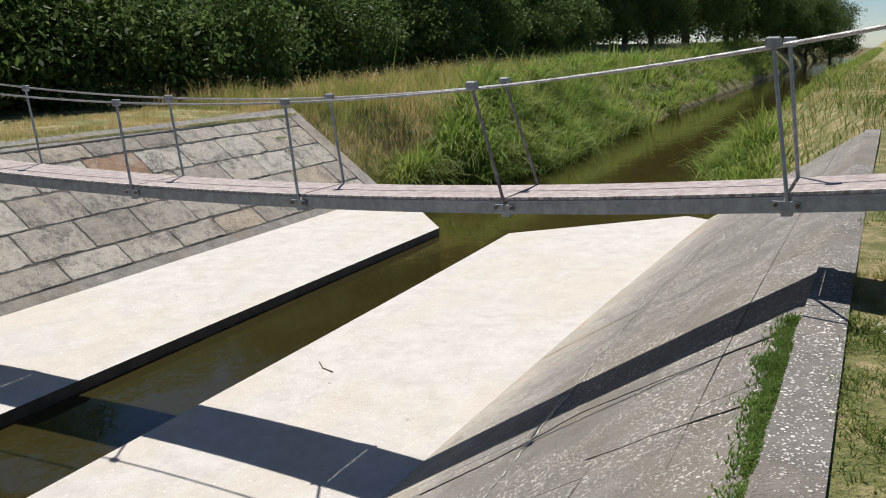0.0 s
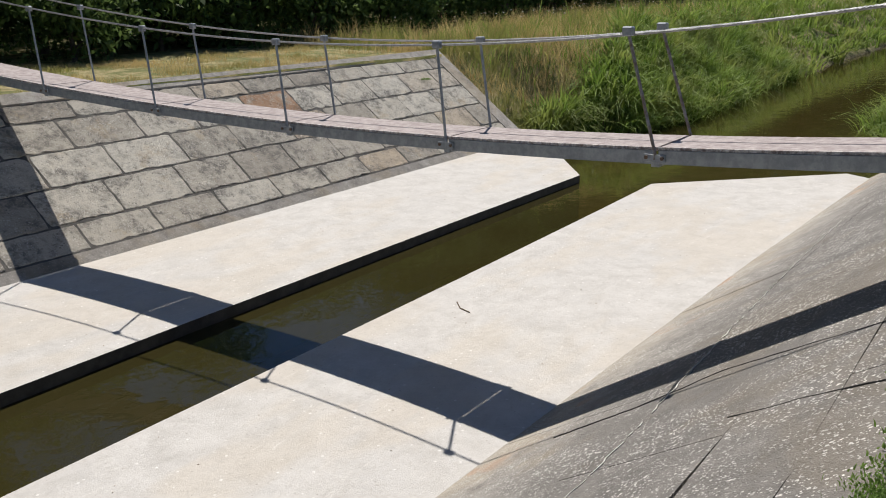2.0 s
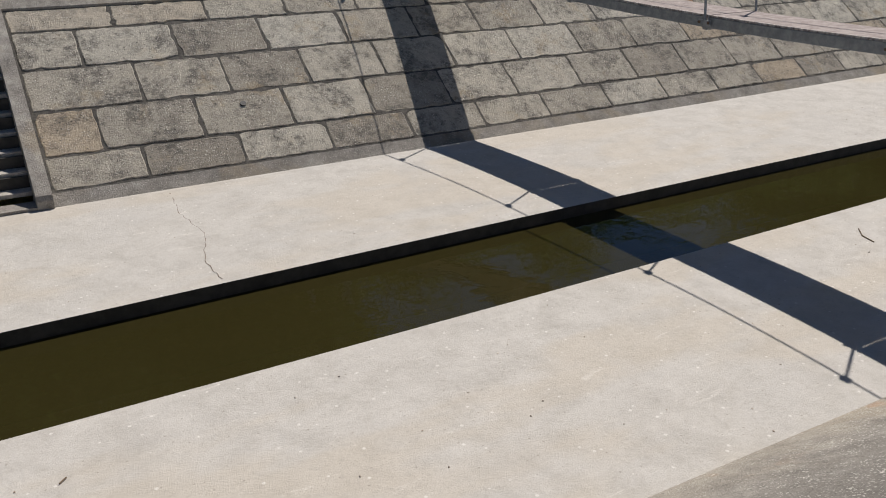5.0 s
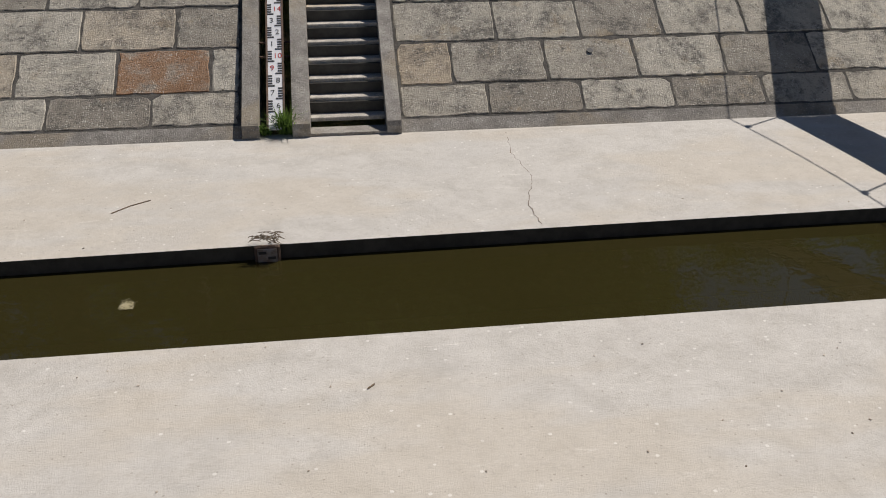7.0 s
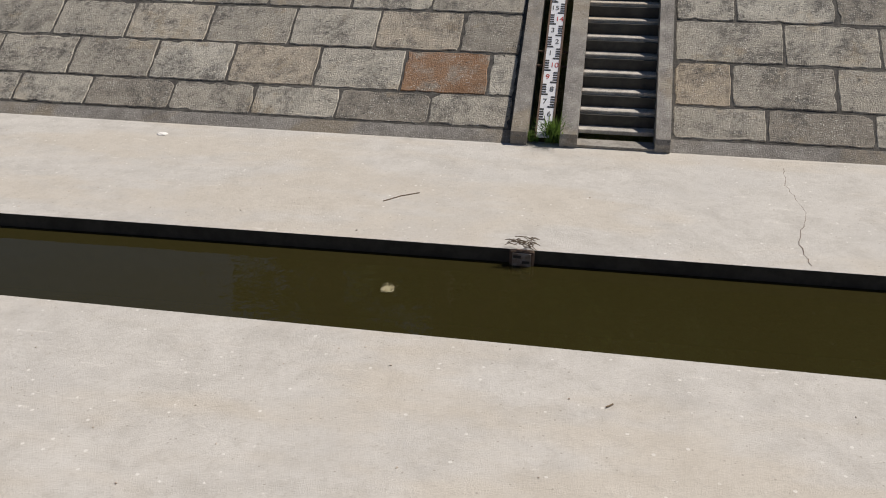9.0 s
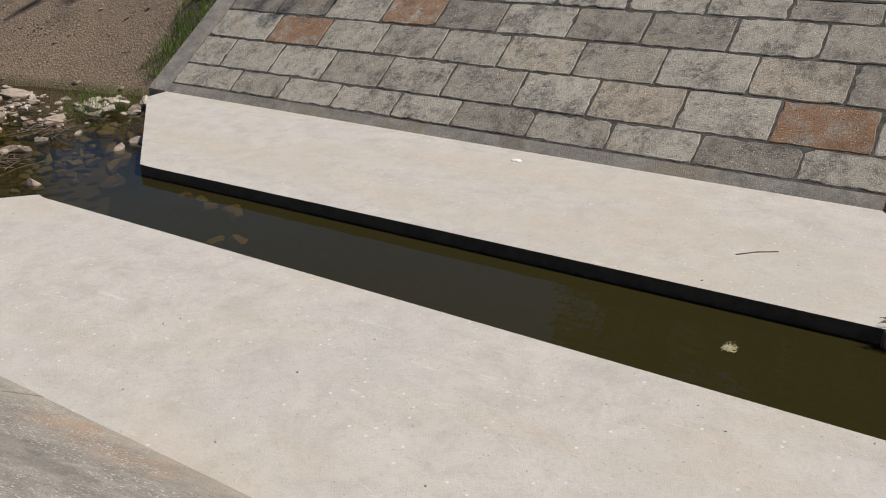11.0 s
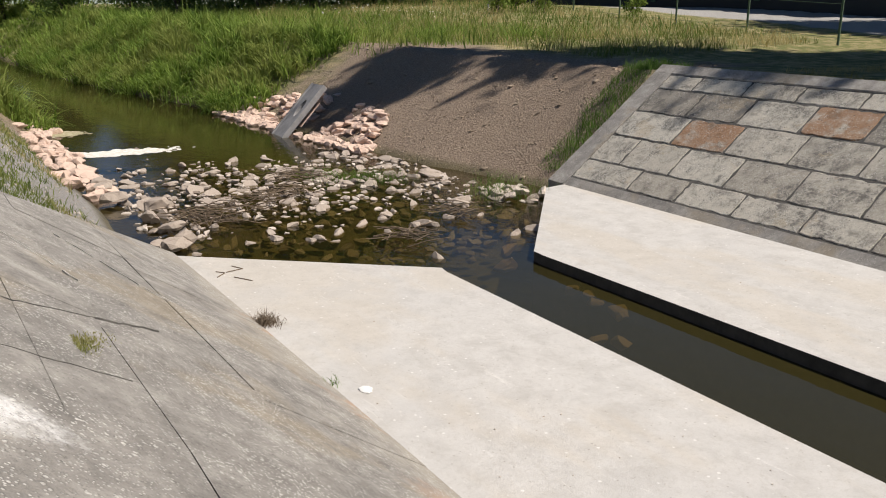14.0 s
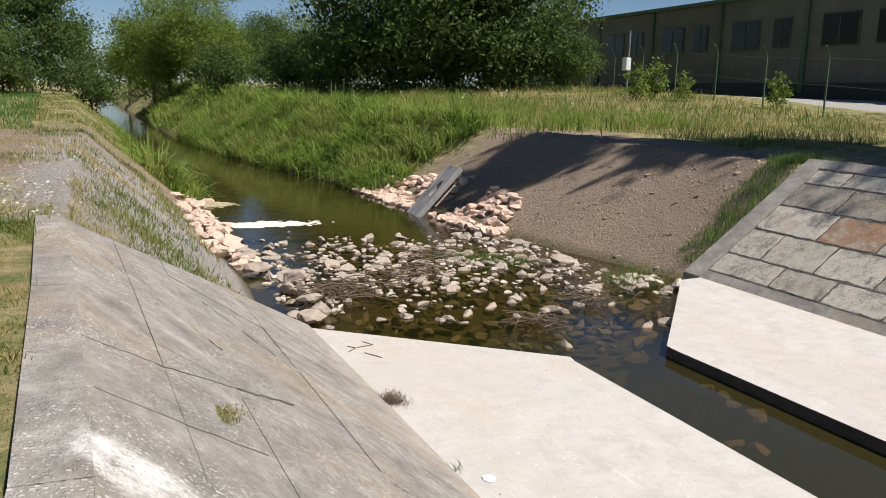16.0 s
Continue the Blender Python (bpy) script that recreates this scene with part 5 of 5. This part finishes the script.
# upstream: dark tree before the building, airy row, tree on the near side
for w in ((-51.9, 16.6, 0, 1.2), (-48.8, 19.0, 70, 1.3), (-48.4, 22.3, 150, 1.05), (-53, 20.5, 220, 1.3), (-76, -2.6, 10, 1.15), (-68, -6.5, 60, 1.05), (-80, -7, 100, 1.3), (-95, -0.5, 10, 0.8), (-128, 25, 30, 1.2), (-115, 32, 200, 1.1), (-108, 18, 120, 0.8)):
    plant(dense, *w)
ups = [(-85, 6.6, 0, 1.15), (-77, 9.2, 80, 0.95), (-80, 7.4, 160, 0.9), (-61.6, 14.2, 210, 0.6), (-109, 5.6, 300, 1.0), (-90, 12.5, 140, 0.9)]
plant(airy, *ups[0], first=True)
for w in ups[1:]:
    plant(airy, *w)
bs = [(10, 18.6, 0, 1.0)] + [(5 + 2.4 * k + rr.uniform(-0.7, 0.7), 18.3 + rr.uniform(-0.4, 0.9), rr.uniform(0, 360), rr.uniform(0.7, 1.15)) for k in range(22)] + [(-58, 12, 0, 1.0), (-60, 15, 90, 0.9), (-62, 9, 40, 1.0), (-49, 16.2, 20, 1.0), (-48, 19, 60, 1.1), (-46.5, 21.5, 80, 1.0), (-52, 13, 10, 1.0), (-45, 24, 120, 0.9), (-72, -4, 0, 1.2), (-74, -8, 70, 1.3), (-68, -11, 30, 1.2), (-80, 1.5, 0, 1.2)]
plant(bush, *bs[0], first=True)
for w in bs[1:]:
    plant(bush, *w)

# ---- building and fence beyond the meadow ----
hall = tagged(new("industrial_hall", None), "long grey-green hall with dark windows and green pilasters", "building")
A, B = Vector((-83.9, 36.84, 0)), Vector((-26.0, 34.52, 0))
along = (B - A).normalized()
HT = Matrix.Translation((A.x, A.y, 3.3)) @ Matrix.Rotation(math.atan2(along.y, along.x), 4, "Z")
LEN, HH = (B - A).length, 5.05


def hall_part(name, size, at, material, parent=hall, label="", bevel=0.0):
    ob = part(name, box_bm(size, at, bevel), material, parent, label)
    ob.matrix_basis = HT
    return ob


hall_part("wall", (LEN, 0.4, HH + 1.6), (LEN / 2, 0.2, HH / 2 - 0.8), WALLG)
hall_part("plinth", (LEN, 0.08, 2.0), (LEN / 2, -0.04, -0.45), BLACK, label="dark plinth band")
hall_part("side_wall", (0.4, 16, HH), (LEN - 0.2, 8.45, HH / 2), PALEG)
hall_part("side_wall", (0.4, 16, HH), (0.2, 8.45, HH / 2), WALLG)
hall_part("back_wall", (LEN - 0.9, 0.4, HH), (LEN / 2, 16.2, HH / 2), WALLG)
hall_part("roof", (LEN + 0.5, 16.9, 0.2), (LEN / 2, 8.2, HH + 0.11), PILAS, label="flat roof edge painted dark green")
u = 1.5
while u < LEN - 1:
    hall_part("pilaster", (0.3, 0.14, HH - 0.05), (u, -0.072, HH / 2), PILAS)
    for du, w in ((1.1, 2.35), (4.5, 1.3)):
        if u + du + w > LEN - 0.3:
            continue
        win = hall_part("window", (w, 0.1, 1.6), (u + du + w / 2, -0.03, 3.1), PILAS)
        pane = part("pane", box_bm((w - 0.12, 0.02, 1.48), (u + du + w / 2, -0.095, 3.1)), GLASS, win)
        part("glazing_bar", box_bm((0.05, 0.03, 1.48), (u + du + w / 2, -0.115, 3.1)), PILAS, win)
    u += 6.9
fence = tagged(new("wire_fence", None), "tall wire-mesh fence with angled post tops", "fence")
fa, fb = Vector((-21.6, 23.0, 0)), Vector((-63.0, 31.4, 0))
for k in range(12):
    q = fa.lerp(fb, k / 11)
    z = ground_z(q.x, q.y)
    part("post", tube([(q.x, q.y, z - 0.2), (q.x, q.y, z + 2.0), (q.x + 0.12, q.y - 0.3, z + 2.35)], 0.035, 6), PILAS, fence)
for h in (0.15, 1.05, 1.95):
    pts = []
    for k in range(12):
        q = fa.lerp(fb, k / 11)
        pts.append((q.x, q.y, ground_z(q.x, q.y) + h))
    part("wire", tube(pts, 0.006, 4), PILAS, fence)
cab = tagged(new("meter_cabinet", None), "small white cabinet with a pole beside the fence", "cabinet")
cx, cy = -39.6, 23.6
cz = ground_z(cx, cy)
part("pole", tube([(cx, cy, cz - 0.2), (cx, cy, cz + 2.9)], 0.04, 6), STEEL, cab)
part("case", box_bm((0.35, 0.25, 0.55), (cx, cy - 0.1, cz + 1.45), 0.02), WHITE, cab)

sapling = tagged(tree("sapling", 1.7, 0.55, 46, LEAF2, 520, 0.09, 0.1), "young light-green sapling in the meadow", "sapling", "saplings by the fence")
plant(sapling, -37.4, 22.6, 0, 1.0, first=True)
for w in ((-38.0, 24.0, 90, 1.15), (-36.7, 24.5, 200, 0.8), (-32.8, 25.9, 300, 0.9)):
    plant(sapling, *w)

# ---- small litter ----
def stick(name, label, pts, rad, material=TWIG):
    return tagged(part(name, tube(pts, rad, 5), material), label, "stick")


def on_far(x, y): return (x, y, zl(x, y) + 0.006)
def on_near(x, y): return (x, y, zr(x, y) + 0.006)


stick("twig", "thin dark twig lying on the pale slab", [on_near(1.0, 5.30), on_near(1.05, 5.45), on_near(1.18, 5.58)], 0.006)
stick("twig", "thin dry reed stem lying on the pale slab", [on_far(-7.80, 8.10), on_far(-7.67, 8.24), on_far(-7.52, 8.34)], 0.005)
stick("twig", "tiny dark twig lying on the pale slab", [on_near(-5.80, 5.33), on_near(-5.76, 5.37)], 0.005)
for k, (x, y, f) in enumerate(((-10.6, 9.43, on_far), (-11.7, 3.82, on_near))):
    bm = bmesh.new()
    bmesh.ops.create_icosphere(bm, subdivisions=2, radius=0.05)
    bmesh.ops.transform(bm, matrix=Matrix.Diagonal((1.3, 0.9, 0.25, 1)), verts=bm.verts)
    for v in bm.verts:
        v.co += Vector((rr.uniform(-0.008, 0.008), rr.uniform(-0.008, 0.008), rr.uniform(-0.004, 0.004)))
    ob = tagged(part("paper_scrap", bm, CHALK), "small crumpled white scrap on the slab", "litter")
    ob.location = f(x, y)
g = np.random.default_rng(77)
crumbs = []
for _ in range(260):
    x = g.uniform(-14, 8)
    if g.random() < 0.6:
        y = g.uniform(FR(x) + 0.05, RE(x) - 0.05)
        crumbs.append((x, y, zr(x, y) + 0.004, g.uniform(0.003, 0.009), g.uniform(0, 6.28)))
    else:
        y = g.uniform(LE(x) + 0.05, FL(x) - 0.05)
        crumbs.append((x, y, zl(x, y) + 0.004, g.uniform(0.003, 0.009), g.uniform(0, 6.28)))
strew_bulk("slab_crumbs", "tiny scattered bits of grit on the slabs", "grey", crumbs)
for seed, pts in ((1, [(-4.13, 9.7), (-4.2, 9.1), (-4.12, 8.5), (-4.3, 7.9), (-4.27, 7.42)]),):
    r2 = random.Random(seed)
    verts, faces = [], []
    for (xa, ya), (xb, yb) in zip(pts, pts[1:]):
        for i in range(8):
            x, y = xa + (xb - xa) * i / 8 + r2.uniform(-0.012, 0.012), ya + (yb - ya) * i / 8
            w = r2.uniform(0.001, 0.004)
            verts += [(x - w, y, zl(x, y) + 0.004), (x + w, y, zl(x, y) + 0.004)]
            if len(verts) > 2:
                o = len(verts)
                faces.append((o - 4, o - 3, o - 1, o - 2))
    child("crack", mesh_of("crack", verts, faces, RUSTY), slab_far, "hairline crack across the slab")
for x, y in ((-15.07, 3.74), (-14.8, 3.85), (-15.2, 3.95)):
    stick("twig", "dark dead stalk lying at the slab's end", [on_near(x, y), on_near(x + 0.1 + 0.3 * (y - 3.8), y + 0.07), on_near(x + 0.2, y + 0.6 * (x + 15))], 0.005)
